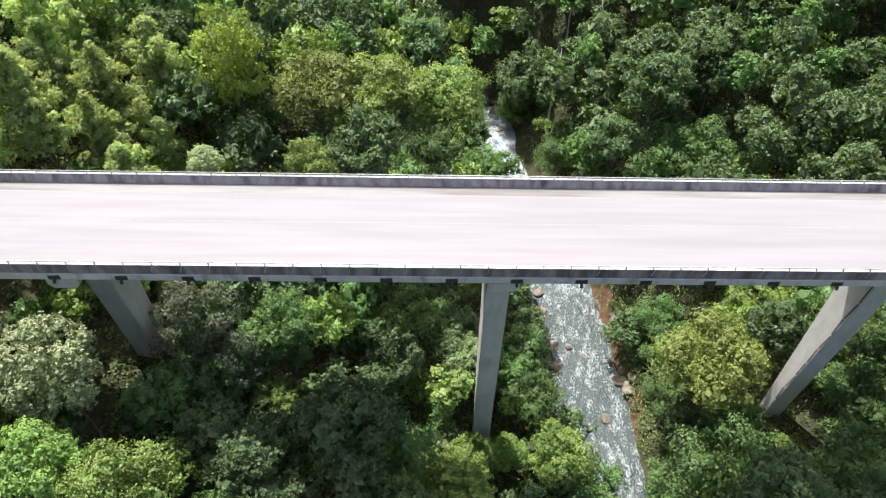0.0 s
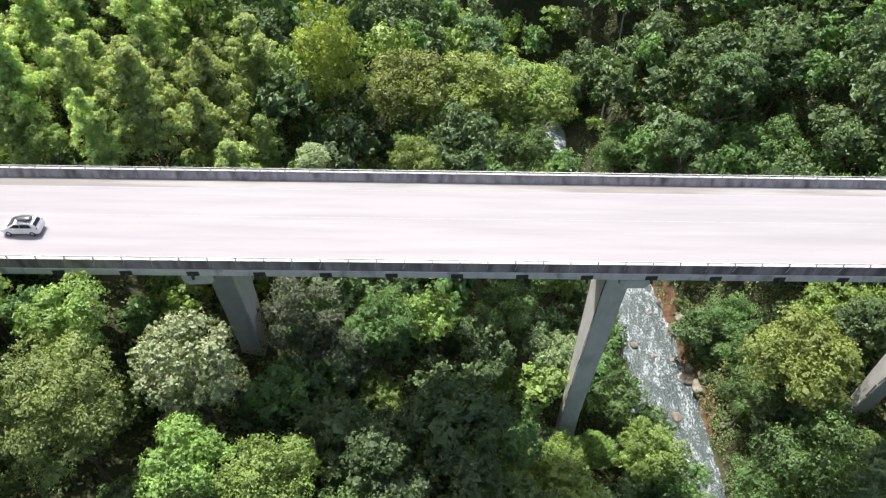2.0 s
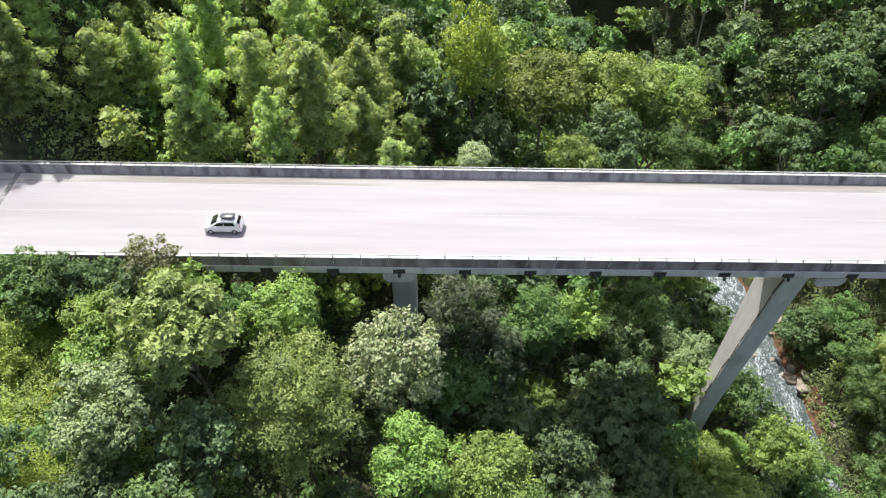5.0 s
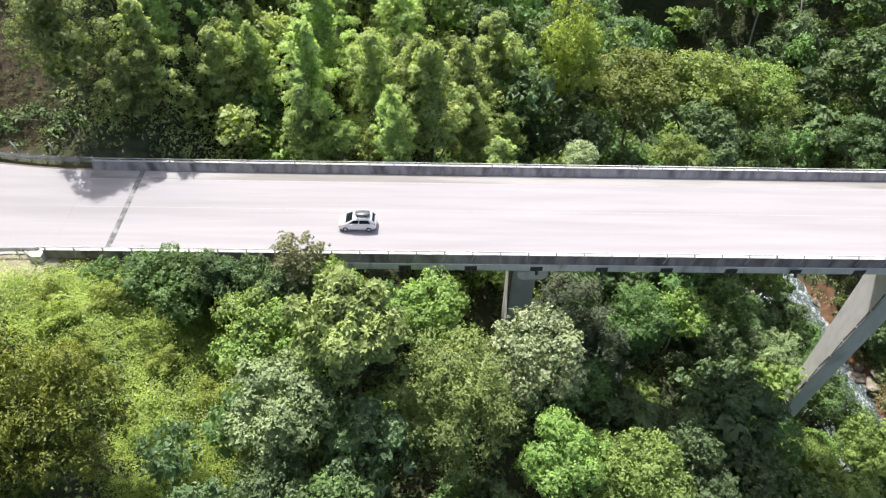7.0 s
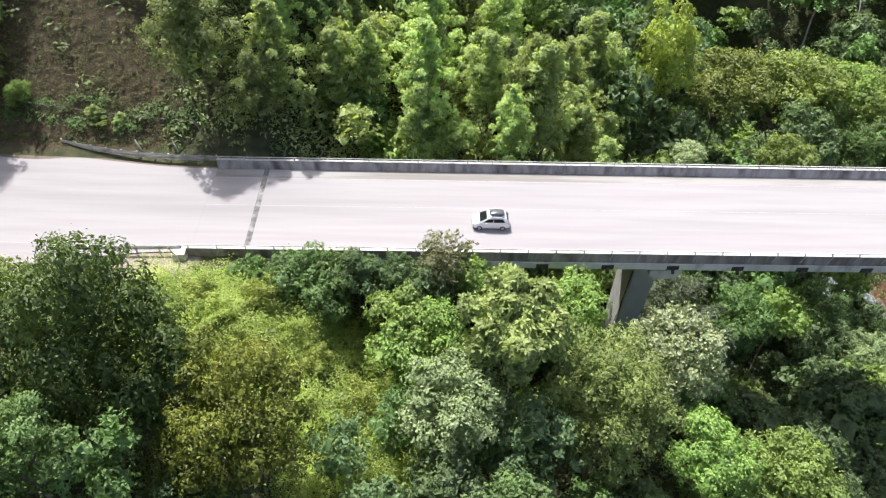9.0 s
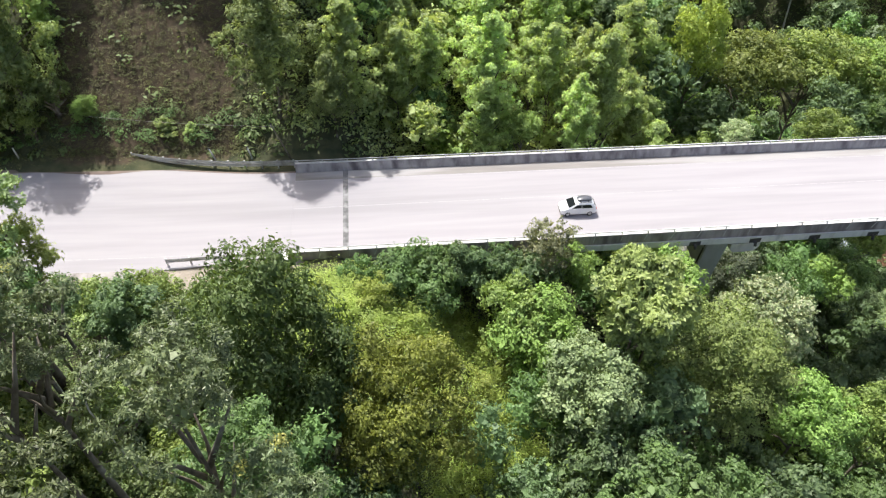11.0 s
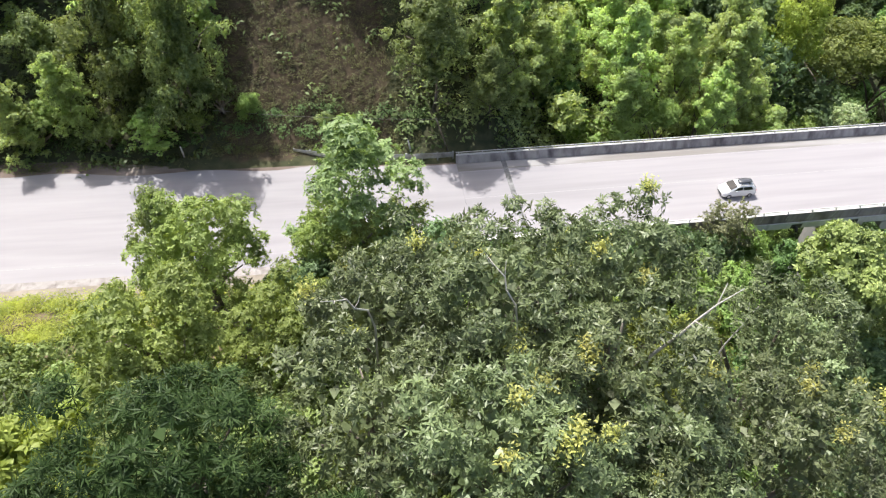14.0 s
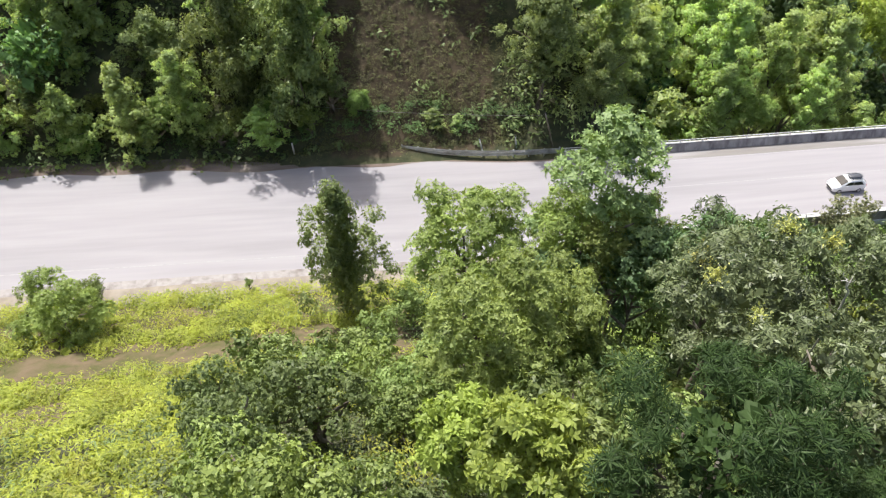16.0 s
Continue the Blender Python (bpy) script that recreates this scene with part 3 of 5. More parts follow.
def crown_points(rng, radius, height, lobes, per_lobe, shape, twig=8, spread=0.1, inner=0.2, fine=False):
    """Leaf places and ways of a crown whose foot is at z=0: boughs set over a dome, a column or open layers, each bough built of twigs."""
    P, N, Q, S = [], [], [], []
    golden = math.pi * (3 - math.sqrt(5))
    seed_turn = rng.uniform(0, 6)
    for k in range(lobes):
        f = (k + 0.5) / lobes
        a = k * golden + rng.uniform(-0.5, 0.5)
        if shape == "column":
            zc = height * (0.06 + 0.86 * f)
            prof = math.sin(math.pi * min(1, 0.22 + 0.78 * f)) ** 0.75
            bulge = 1 + 0.3 * math.sin(2 * a + seed_turn) + 0.22 * math.sin(19 * f + 2 * seed_turn)
            rr = radius * prof * bulge * rng.uniform(0.2, 0.95)
            lr = radius * rng.choice([0.11, 0.15, 0.2, 0.26])
            zc += height * rng.uniform(-0.04, 0.05)
        elif shape == "open":
            rr = radius * rng.uniform(0.15, 0.95)
            zc = height * (0.95 - 0.75 * f) * rng.uniform(0.9, 1.05) - 0.1 * rr
            rr = radius * (0.15 + 0.85 * f) * rng.uniform(0.3, 1.0)
            lr = radius * rng.uniform(0.13, 0.22)
        elif shape == "ball":
            u = 1 - 1.7 * f
            rr = radius * math.sqrt(max(0.02, 1 - u * u)) * rng.uniform(0.74, 0.86)
            zc = height * (0.5 + 0.4 * u) * rng.uniform(0.97, 1.03)
            lr = radius * rng.uniform(0.17, 0.26)
        elif shape == "knots":
            u = 1 - 1.5 * f
            rr = radius * math.sqrt(max(0.03, 1 - u * u)) * rng.uniform(0.6, 0.98)
            zc = height * (0.44 + 0.38 * u) * rng.uniform(0.75, 1.16)
            lr = radius * rng.uniform(0.13, 0.25)
        elif shape == "caps":
            u = 1 - 1.5 * f
            rr = radius * math.sqrt(max(0.03, 1 - u * u)) * rng.uniform(0.62, 0.9)
            zc = height * (0.44 + 0.36 * u) * rng.uniform(0.72, 1.14)
            lr = radius * rng.uniform(0.18, 0.34)
        else:
            u = 1 - 1.62 * f
            rr = radius * math.sqrt(max(0.03, 1 - u * u)) * rng.uniform(0.5, 0.92)
            zc = height * (0.46 + 0.42 * u) * rng.uniform(0.86, 1.1)
            lr = radius * rng.choice([0.17, 0.22, 0.28, 0.36]) * (1.1 if lobes < 40 else 0.9)
        c = np.array([rr * math.cos(a), rr * math.sin(a), zc])
        m = max(6, int(per_lobe * (lr / (0.27 * radius)) ** 1.7))
        nt_ = max(2, m // twig)
        d = rng.normal(size=(nt_, 3))
        d[:, 2] += 1.0 if shape in ("caps", "knots") else 0.75
        d /= np.linalg.norm(d, axis=1, keepdims=True)
        tw = c + d * np.array([1.0, 1.0, 0.4 if shape == "open" else 0.72]) * (lr * rng.uniform(0.72, 1.1, nt_))[:, None]
        pick_ = rng.integers(nt_, size=m)
        # oversized leaves added inside each bough, blocking light to darken its underside
        k_in = 26 if fine else 12
        e = rng.normal(size=(k_in, 3))
        e *= (0.62 * lr * rng.uniform(0.2, 1, k_in) / np.linalg.norm(e, axis=1))[:, None]
        Q.append(c + e * [1, 1, 0.55])
        S.append(np.full(k_in, lr * (0.3 if fine else 0.72)))
        P.append(tw[pick_] + rng.normal(size=(m, 3)) * (lr * spread))
        N.append(d[pick_] + rng.normal(size=(m, 3)) * 0.38 + [0, 0, 0.3])
    n_in = int(lobes * per_lobe * inner)
    q = rng.normal(size=(n_in, 3))
    q /= np.linalg.norm(q, axis=1, keepdims=True)
    side = radius * (0.45 if shape == "column" else 0.75)
    q *= rng.uniform(0.1, 0.8, (n_in, 1)) * np.array([side, side, height * 0.4])
    P.append(q + [0, 0, height * 0.45])
    N.append(rng.normal(size=(n_in, 3)) + [0, 0, 0.6])
    # oversized leaves added in the heart of the crown, to stop sunlight passing through
    k_in = 340 if fine else 130
    e = rng.normal(size=(k_in, 3))
    e *= (rng.uniform(0.35, 0.62, k_in) / np.linalg.norm(e, axis=1))[:, None]
    if shape != "open":
        Q.append(e * [side, side, height * 0.5] + [0, 0, height * 0.42])
        S.append(np.full(k_in, radius * (0.1 if fine else 0.16)))
    return np.concatenate(P), np.concatenate(N), np.concatenate(Q), np.concatenate(S)


class Kind:
    def __init__(self, label, material, radius, crown, trunk, lobes, per_lobe, leaf, wide, shape, seed, bark=None, accent=None, spread=0.1, twig=8, whorl=0, inner=0.2):
        """A kind of tree: crown radius and height, bare trunk under it."""
        rng = np.random.default_rng(seed)
        self.label, self.radius, self.top = label, radius, trunk + crown * 0.98
        pts, nrm, heart, large = crown_points(rng, radius, crown, lobes, per_lobe, shape, twig, spread, inner, whorl > 0 or leaf < 0.345)
        self.v, self.f = leaf_rosettes(pts + [0, 0, trunk], nrm, leaf, wide, rng, whorl) if whorl else leaf_quads(pts + [0, 0, trunk], nrm, leaf, wide, rng)
        hv, hf = leaf_quads(heart + [0, 0, trunk], rng.normal(size=heart.shape) * 0.6 + [0, 0, 1.0], large, 0.8, rng)
        self.f = np.concatenate([self.f, hf + len(self.v)])
        self.v = np.concatenate([self.v, hv])
        self.crown = mesh_of("crown", self.v, self.f, material)
        self.flowers = []
        if accent:
            best = pts[np.argsort(-pts[:, 2] - rng.uniform(0, crown * 0.5, len(pts)))][: accent * 30 : 30]
            for c in best:
                q = c + [0, 0, 0.12] + rng.normal(size=(130, 3)) * 0.16
                v, f = leaf_quads(q + [0, 0, trunk], rng.normal(size=q.shape) + [0, 0, 1.0], leaf * 0.62, 0.4, rng)
                self.flowers.append(mesh_of("blossom", v, f, M_YELLOW))
        bm = bmesh.new()
        lean = rng.uniform(-0.4, 0.4, 2)
        mid = self.mid = trunk + crown * 0.5
        tube(bm, [(0, 0, -3), (0, 0, 0.4), (lean[0], lean[1], trunk * 0.6), (0, 0, mid)], (0.42, 0.27, 0.18, 0.05))
        for k in range(7):
            a = k * 2.4
            r = radius * rng.uniform(0.45, 0.8)
            z = trunk * 0.9 + 0.05 * k * crown
            tube(bm, [(0, 0, z), (r * 0.5 * math.cos(a), r * 0.5 * math.sin(a), z + crown * 0.14), (r * math.cos(a + 0.2), r * math.sin(a + 0.2), z + crown * 0.26)], (0.13, 0.08, 0.025), 5)
        self.trunk = bpy.data.meshes.new("trunk")
        bm.to_mesh(self.trunk)
        bm.free()
        self.trunk.materials.append(bark or M_BARK)

    def plant(self, x, y, top, radius, label="", group="valley trees", flat=1.0, turn=None):
        """A tree whose crown's top is at z = top; its trunk reaches down into the land."""
        s = radius / self.radius
        sz = s * flat
        turn = RNG.uniform(0, 360) if turn is None else turn
        g = float(ground_z(x, y))
        lift = (top - self.top * sz - g) / sz
        what = "shrub" if group == "bank shrubs" else "tree"
        t = tagged(new(what), label or self.label, what, group)
        t.matrix_basis = pose(x, y, g, 0, 0, turn) @ Matrix.Diagonal((s, s, sz, 1))
        for nm, me in [("crown", self.crown), ("trunk", self.trunk)] + [("blossom", f) for f in self.flowers]:
            o = new(nm, me)
            o.parent = t
            if nm == "blossom":
                tagged(o, "soft yellow flowering twig tip")
            if nm == "trunk":
                o.scale.z = max(0.15, (lift + self.mid) / self.mid)
            else:
                o.location.z = lift
        return t


M_YELLOW = leaf_material("yellow_new_growth", (0.20, 0.25, 0.05), (0.36, 0.37, 0.075))
M_TALL = leaf_material("brownish_green_leaves", (0.084, 0.138, 0.04), (0.205, 0.28, 0.084))
M_COOL = leaf_material("cool_green_leaves", (0.045, 0.098, 0.036), (0.112, 0.2, 0.07))
M_FEATHER = leaf_material("feathery_dark_leaves", (0.004, 0.018, 0.003), (0.034, 0.064, 0.013), through=0.16, gloss=0.55, wax=0.2)
M_ROADSIDE = leaf_material("yellow_green_leaves", (0.055, 0.1, 0.014), (0.195, 0.26, 0.042), through=0.26)
M_YOUNG = leaf_material("young_bright_leaves", (0.085, 0.15, 0.01), (0.235, 0.315, 0.03))
M_DRY = leaf_material("dry_grass_blades", (0.06, 0.074, 0.02), (0.13, 0.138, 0.044))
M_CREEPER = leaf_material("creeper_leaves", (0.145, 0.235, 0.026), (0.285, 0.375, 0.05))
M_WHITE = leaf_material("whitish_leaf_clusters", (0.10, 0.165, 0.055), (0.27, 0.36, 0.16), tip=(0.52, 0.57, 0.36), tip_share=0.3, through=0.22)
M_BIGLEAF = leaf_material("large_pale_leaves", (0.03, 0.066, 0.01), (0.225, 0.29, 0.066), through=0.2)
M_FINE = leaf_material("fine_olive_green_leaves", (0.055, 0.11, 0.02), (0.18, 0.255, 0.05), through=0.2)
M_BROWN = leaf_material("brownish_leaves", (0.075, 0.09, 0.042), (0.19, 0.205, 0.10))
M_DUSK = leaf_material("dull_grey_green_leaves", (0.05, 0.08, 0.048), (0.135, 0.175, 0.1))
M_FRESH = leaf_material("fresh_green_leaves", (0.065, 0.15, 0.02), (0.19, 0.325, 0.05), through=0.2)
M_BRIGHT = leaf_material("bright_yellow_green_leaves", (0.15, 0.27, 0.025), (0.32, 0.46, 0.05))
M_UNDER = leaf_material("undergrowth_leaves", (0.048, 0.082, 0.022), (0.135, 0.198, 0.052))

T_B = [Kind("broad-crowned mid-green rainforest tree", M_BROAD, 5.0, 8.0, 8.0, 32, 250, 0.32, 0.5, "dome", 11 + k) for k in range(3)]
T_C = [Kind("cool-green rainforest tree with a dense smooth crown", M_COOL, 5.0, 8.0, 8.0, 34, 165, 0.4, 0.5, "dome", 71 + k) for k in range(2)]
T_D = [Kind("dense dark-green rainforest tree", M_DARK, 5.0, 9.0, 8.0, 32, 165, 0.41, 0.45, "dome", 21 + k) for k in range(2)]
T_L = [Kind("bright yellow-green tree with layered foliage", M_LIME, 4.5, 8.0, 8.0, 28, 270, 0.33, 0.5, "dome", 31 + k) for k in range(2)]
T_P = [Kind("tree with pale whitish-green leaf clusters", M_PALE, 5.0, 8.0, 8.0, 36, 260, 0.34, 0.6, "dome", 41 + k, spread=0.1, twig=10) for k in range(2)]
T_O = [Kind("olive-yellow leafed spreading tree", M_OLIVE, 5.5, 7.0, 8.0, 34, 260, 0.34, 0.5, "dome", 51 + k) for k in range(2)]
T_A = [Kind("slender light-green tree with a tall feathery crown", M_ACACIA, 3.4, 13.0, 6.0, 130, 230, 0.3, 0.42, "column", 61 + k, twig=9, spread=0.14) for k in range(3)]
T_T = [Kind("tall brownish-green tree with drooping boughs", M_TALL, 4.6, 12.0, 6.0, 130, 230, 0.29, 0.42, "column", 81 + k, spread=0.14) for k in range(2)]
T_G = [Kind("grey-green tree with whorls of long leaves", M_GREY, 3.0, 6.0, 8.0, 34, 74, 0.22, 0.28, "knots", 91 + k, accent=a, spread=0.07, twig=1, whorl=6, inner=0.04) for k, a in ((0, 3), (1, 0), (2, 5))]
M_DEEP = leaf_material("deep_olive_leaves", (0.024, 0.056, 0.011), (0.088, 0.14, 0.032), through=0.26)
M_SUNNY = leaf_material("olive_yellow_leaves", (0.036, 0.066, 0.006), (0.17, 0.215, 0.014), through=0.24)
T_BIG = Kind("large dark olive tree with a deep rounded crown", M_DEEP, 5.5, 13.0, 4.0, 54, 420, 0.27, 0.45, "caps", 85, inner=0.12)
T_BIG2 = Kind("broad olive-yellow tree with a deep rounded crown", M_SUNNY, 5.5, 11.0, 4.0, 46, 420, 0.27, 0.45, "caps", 86, inner=0.12)
M_OPEN = leaf_material("soft_green_leaves", (0.06, 0.115, 0.034), (0.2, 0.285, 0.09), through=0.3)
T_R = Kind("tall open tree with layered broad leaves", M_OPEN, 3.4, 8.5, 7.0, 38, 80, 0.21, 0.42, "open", 101, twig=1, whorl=6, inner=0.03)
T_N = [Kind("bushy yellow-green tree beside the road", M_ROADSIDE, 3.0, 6.5, 6.0, 28, 92, 0.2, 0.36, "caps", 111 + k, twig=1, spread=0.07, whorl=6, inner=0.06) for k in range(2)]
T_F = Kind("dense dark tree with narrow feathery leaves", M_FEATHER, 3.4, 5.5, 7.0, 34, 74, 0.34, 0.11, "knots", 121, twig=1, spread=0.07, whorl=9, inner=0.06)
T_Y = Kind("young tree with large bright yellow-green leaves", M_YOUNG, 2.4, 5.0, 5.0, 26, 46, 0.36, 0.42, "caps", 131, twig=1, spread=0.07, whorl=6, inner=0.05)
T_S = [Kind("dense green shrub on the slope", m, 2.0, 2.8, 0.4, 18, 140, 0.18, 0.5, "dome", 141 + k) for k, m in enumerate((M_FINE, M_UNDER, M_ROADSIDE))]
T_F2 = [Kind(lb, m, 5.0, 8.0, 8.0, 26, 125, 0.43, 0.5, "dome", 151 + k) for k, (m, lb) in enumerate(((M_BROAD, "mid-green rainforest tree in the closed canopy"), (M_DARK, "dark-green rainforest tree in the closed canopy"), (M_COOL, "cool-green rainforest tree in the closed canopy"), (M_LIME, "light-green young rainforest tree in the closed canopy"), (M_DARK, "dark-green rainforest tree in the closed canopy")))]

T_W = [Kind("round tree covered in whitish-green leaf clusters", M_WHITE, 5.3, 12.5, 7.0, 84, 180, 0.3, 0.62, "ball", 161, spread=0.09, twig=10)]
T_V = [Kind("tree with large pale leaves in open whorls", M_BIGLEAF, 4.2, 9.0, 8.0, 34, 62, 0.5, 0.42, "caps", 171, twig=1, spread=0.07, whorl=7, inner=0.05)]
T_M = [Kind("spreading tree with fine olive-green leaves", M_FINE, 5.5, 14.0, 6.0, 62, 330, 0.24, 0.45, "caps", 181, inner=0.12)]
T_K = [Kind("thin ragged bush with brownish leaves beside the deck", M_BROWN, 2.6, 5.6, 5.0, 40, 90, 0.22, 0.5, "dome", 191, inner=0.05)]
T_E = [Kind("dull grey-green tree with a deep shaded crown", M_DUSK, 5.5, 13.0, 6.0, 52, 300, 0.27, 0.5, "dome", 201)]
T_H = [Kind("fresh green tree with layered light foliage", M_FRESH, 4.4, 8.0, 8.0, 34, 270, 0.28, 0.5, "dome", 221 + k) for k in range(2)]
T_LL = [Kind("tall bright yellow-green tree", M_BRIGHT, 4.6, 13.0, 7.0, 46, 250, 0.32, 0.5, "dome", 211)]

PLACED = []


def grove(kinds, rows, grow=1.0, flat=1.0, **more):
    """Trees at x, y, height of the top, crown radius."""
    for k, (x, y, top, r) in enumerate(rows):
        kinds[k % len(kinds)].plant(x, y, top, r * grow, flat=flat, **more)
        PLACED.append((x, y, r * grow))


grove(T_L, [(-0.4, 90, -3.5, 5.5), (-17.1, 68.9, -1.0, 3.4), (17, 48.6, -40, 5), (-4.4, 51.4, -43.7, 3.9), (53.5, 73.8, -36.5, 6.7),
            (-22.7, 49.2, -25.6, 3.7), (-50.4, 40.3, 3.5, 3.9), (-60.4, 65.2, 5, 2.4), (-65.2, 37.7, 4.8, 3.8), (-94.3, 30.9, 17.7, 2.3)], 1.05)
grove(T_O, [(-18.5, 89, -1.5, 7.0), (-9, 88, -1.8, 7.4), (0, 89, -4.5, 6.6), (1.5, 42.4, -34.5, 4.8), (40.7, 58.2, -29.6, 8.2)], 1.0, 0.85)
grove(T_C, [(-5, 146.2, -25, 7.2), (41.5, 112, -15.8, 6.1), (34.7, 107, -25.9, 5.2), (-12.3, 44.5, -19.5, 6.9), (37.3, 80.2, -53.8, 5.5), (40.4, 35.7, -23.2, 4.6)], 1.05)
grove(T_P, [(-46.7, 86.4, -11.7, 4.6), (2.9, 62, -34, 4.4), (-70, 74.8, -2.4, 3.4), (-61.5, 27.9, 7.4, 4.1)])
grove(T_W, [(-39.4, 38.4, 0.9, 5.3)], 1.0, 1.0, turn=20)
grove(T_W, [(-30.3, 68.5, -1.2, 2.3)], 1.0, 0.8, label="small tree with whitish-green leaf clusters beside the deck")
grove(T_V, [(-56.2, 33.3, 12.6, 4.4)])
grove(T_M, [(-47.6, 31.0, 7.0, 5.8)])
grove(T_E, [(-32.2, 55.0, -12.5, 5.8), (-27.0, 52.0, -19.0, 4.6)])
grove(T_H, [(-37.6, 29.0, -2.9, 4.3), (-30.2, 27.3, -3.6, 4.8), (-63.7, 36.0, 4.6, 4.8), (17.5, 50.5, -44.0, 4.2), (59.5, 57.5, -33.0, 4.6)])
grove(T_H, [(4.6, 49.6, -43.0, 3.4), (9.8, 50.5, -44.5, 3.2), (52.5, 48.6, -42.5, 3.6)], label="low fresh-green tree at the foot of a pier")
grove(T_LL, [(-29.6, 86.5, 9.4, 4.9)], 1.0, 1.3)
grove(T_A, [(-45.2, 79.9, 6.9, 4.6), (-49.5, 68.9, 12.9, 4.0), (-53.7, 85.8, 13.6, 4.1), (-55.7, 102.6, 2.4, 4.1), (-63.2, 78.5, 16, 3.8), (-64.4, 67, 9.1, 3.3), (-53.9, 64.4, 9.9, 3.1), (-80.6, 67, 19.7, 3.5),
            (-74.8, 71.3, 14, 3.5), (-71, 73.9, 12.8, 3.3), (-63.8, 69.9, 15.6, 3.6), (-56.3, 70.2, 13.7, 3.2), (-51, 71.4, 12.1, 4.0)], 1.0)
grove([T_T[1]], [(-112.1, 35.8, 22.6, 3.3)], 1.0, 1.45, label="slender wispy mid-green tree beside the road")
grove(T_D, [(-40.6, 94, 3.5, 4.8), (-10.4, 77.6, -2.9, 5.0), (54.4, 118.8, -13.4, 7.5), (24, 156.9, -39.3, 8.2), (38.5, 148.8, -27.4, 8.0), (69.3, 102.8, -23.6, 5.7), (-26.9, 39.4, -16.4, 5.1),
            (-9, 60.2, -28, 5.1), (38.5, 53.5, -40, 4.6)], 1.05)
grove(T_B, [(-41.5, 92.8, -3.9, 4.3), (-0.9, 80.8, -8.2, 4.3), (49.6, 103.9, -25.6, 7.2), (28.3, 129, -45.8, 6.0), (-21.8, 56.7, -18, 4.6), (-4.8, 65.7, -26.8, 4.2), (14.2, 60.1, -43.1, 5.2), (58.5, 55.5, -21, 4.2),
            (40.3, 44.9, -34.6, 7.0), (53, 40.5, -28, 5.4), (60, 47, -31, 5.0), (63, 38.5, -25, 5.0), (-74.8, 42.2, 5.9, 4.2), (-86, 17.1, 20.5, 3.2)], 1.0)
grove(T_T, [(-88.8, 65.5, 22.5, 4.8), (-82.5, 63.6, 15.0, 3.0), (-131, 71, 19, 4.4)])
grove(T_T, [(-115.5, 66.5, 27.0, 5.0), (-122.0, 68.0, 26, 5.2)], 1.0, 1.45)
grove(T_B, [(22.0, 46.5, -48, 6.0), (37.0, 46.0, -49, 6.0), (23, 39, -46, 6.5), (36, 38, -46, 6.5), (41.5, 51, -44, 4.2), (38.5, 62, -46.5, 4.4), (40, 70.5, -47, 4.4), (44, 66.5, -41, 4.6), (41, 79, -47, 4.5), (58, 52, -30, 4.5), (66, 50, -28, 4.5), (68, 43, -27, 5)])
grove(T_K, [(-61.8, 43.2, 7.9, 3.1)])
grove(T_F2, [(-72.8, 42.6, 5.2, 2.7), (-68.6, 42.9, 4.6, 2.4), (-65.2, 43.1, 4.2, 2.2), (-58.8, 42.8, 3.4, 2.4), (-77.5, 42.9, 4.8, 2.0), (-80.5, 43.0, 5.2, 2.1), (-70.5, 43.2, 5.3, 2.2), (-66.6, 43.0, 5.0, 2.3), (-60, 42.9, 4.6, 2.3), (-63.5, 41.5, 4.8, 2.8), (-54.5, 42.3, 1.6, 2.6)], 1.0, 1.15)
grove(T_B, [(-11, 118, -36, 6.5), (-3, 126, -42, 6), (-17, 108, -30, 6), (-9, 105, -34, 5.5), (-2.5, 112, -44, 5.2), (1, 135, -44, 5.5), (6.5, 149, -50, 6), (20.5, 158, -53, 5.5)])
grove([T_BIG], [(-86.2, 27.0, 24.6, 6.3)], 1.0, 1.5)
grove(T_D, [(-81, 18, 8, 4.6), (-71.5, 16.5, 3.5, 4.8), (-93.4, 23.5, 12.5, 2.8), (-78, 13.5, 7, 4), (-67.5, 21, 1.5, 4.2)])
grove([T_BIG2], [(-77.0, 24.6, 16.2, 5.5)], 1.0, 1.3)
grove(T_C, [(-100.8, 22, 28.5, 2.4), (-96.3, 21.5, 30, 2.5), (-93.8, 19, 32.5, 2.3), (-99, 27, 22, 2.6), (-94.5, 28, 20, 2.6)])
grove(T_G, [(-89.7, 11.4, 40.8, 1.7), (-93.6, 9.8, 42.5, 1.7), (-94.1, 7.2, 40.8, 1.7), (-91.2, 5.3, 41, 1.5), (-84, 10.9, 37.2, 1.7), (-86.9, 6.1, 39.3, 1.6), (-95.7, 15.5, 37, 2.3), (-97.8, 7.8, 40.9, 1.9),
            (-95, 5.2, 42.4, 1.6), (-97.4, 12.7, 38.5, 2.0), (-91.6, 6.5, 41.7, 1.7), (-90.8, 14.5, 36.5, 1.8), (-81.5, 8.2, 33, 1.8)], 1.5, 1.1)
grove([T_R], [(-97.8, 24.1, 35.6, 4.6)], 1.0, 0.85)
grove(T_N, [(-97.3, 22.6, 30.8, 2.3), (-99.6, 24.4, 30.5, 2.3), (-96, 24.5, 30, 2.3)])
grove(T_N, [(-105.4, 21.9, 34, 2.8), (-105.6, 14.7, 36.5, 2.6), (-102, 18.5, 32, 2.4), (-133.5, 36.0, 17.0, 3.1)], 1.1)
grove([T_F], [(-102.2, 6.0, 42.0, 2.7), (-99.2, 3.6, 40.0, 2.4)], 1.1)
grove([T_Y], [(-106.1, 7.6, 39.2, 1.6), (-107.5, 10.0, 36, 1.5)], 1.0)


def pick(kinds):
    return kinds[int(RNG.integers(len(kinds)))]


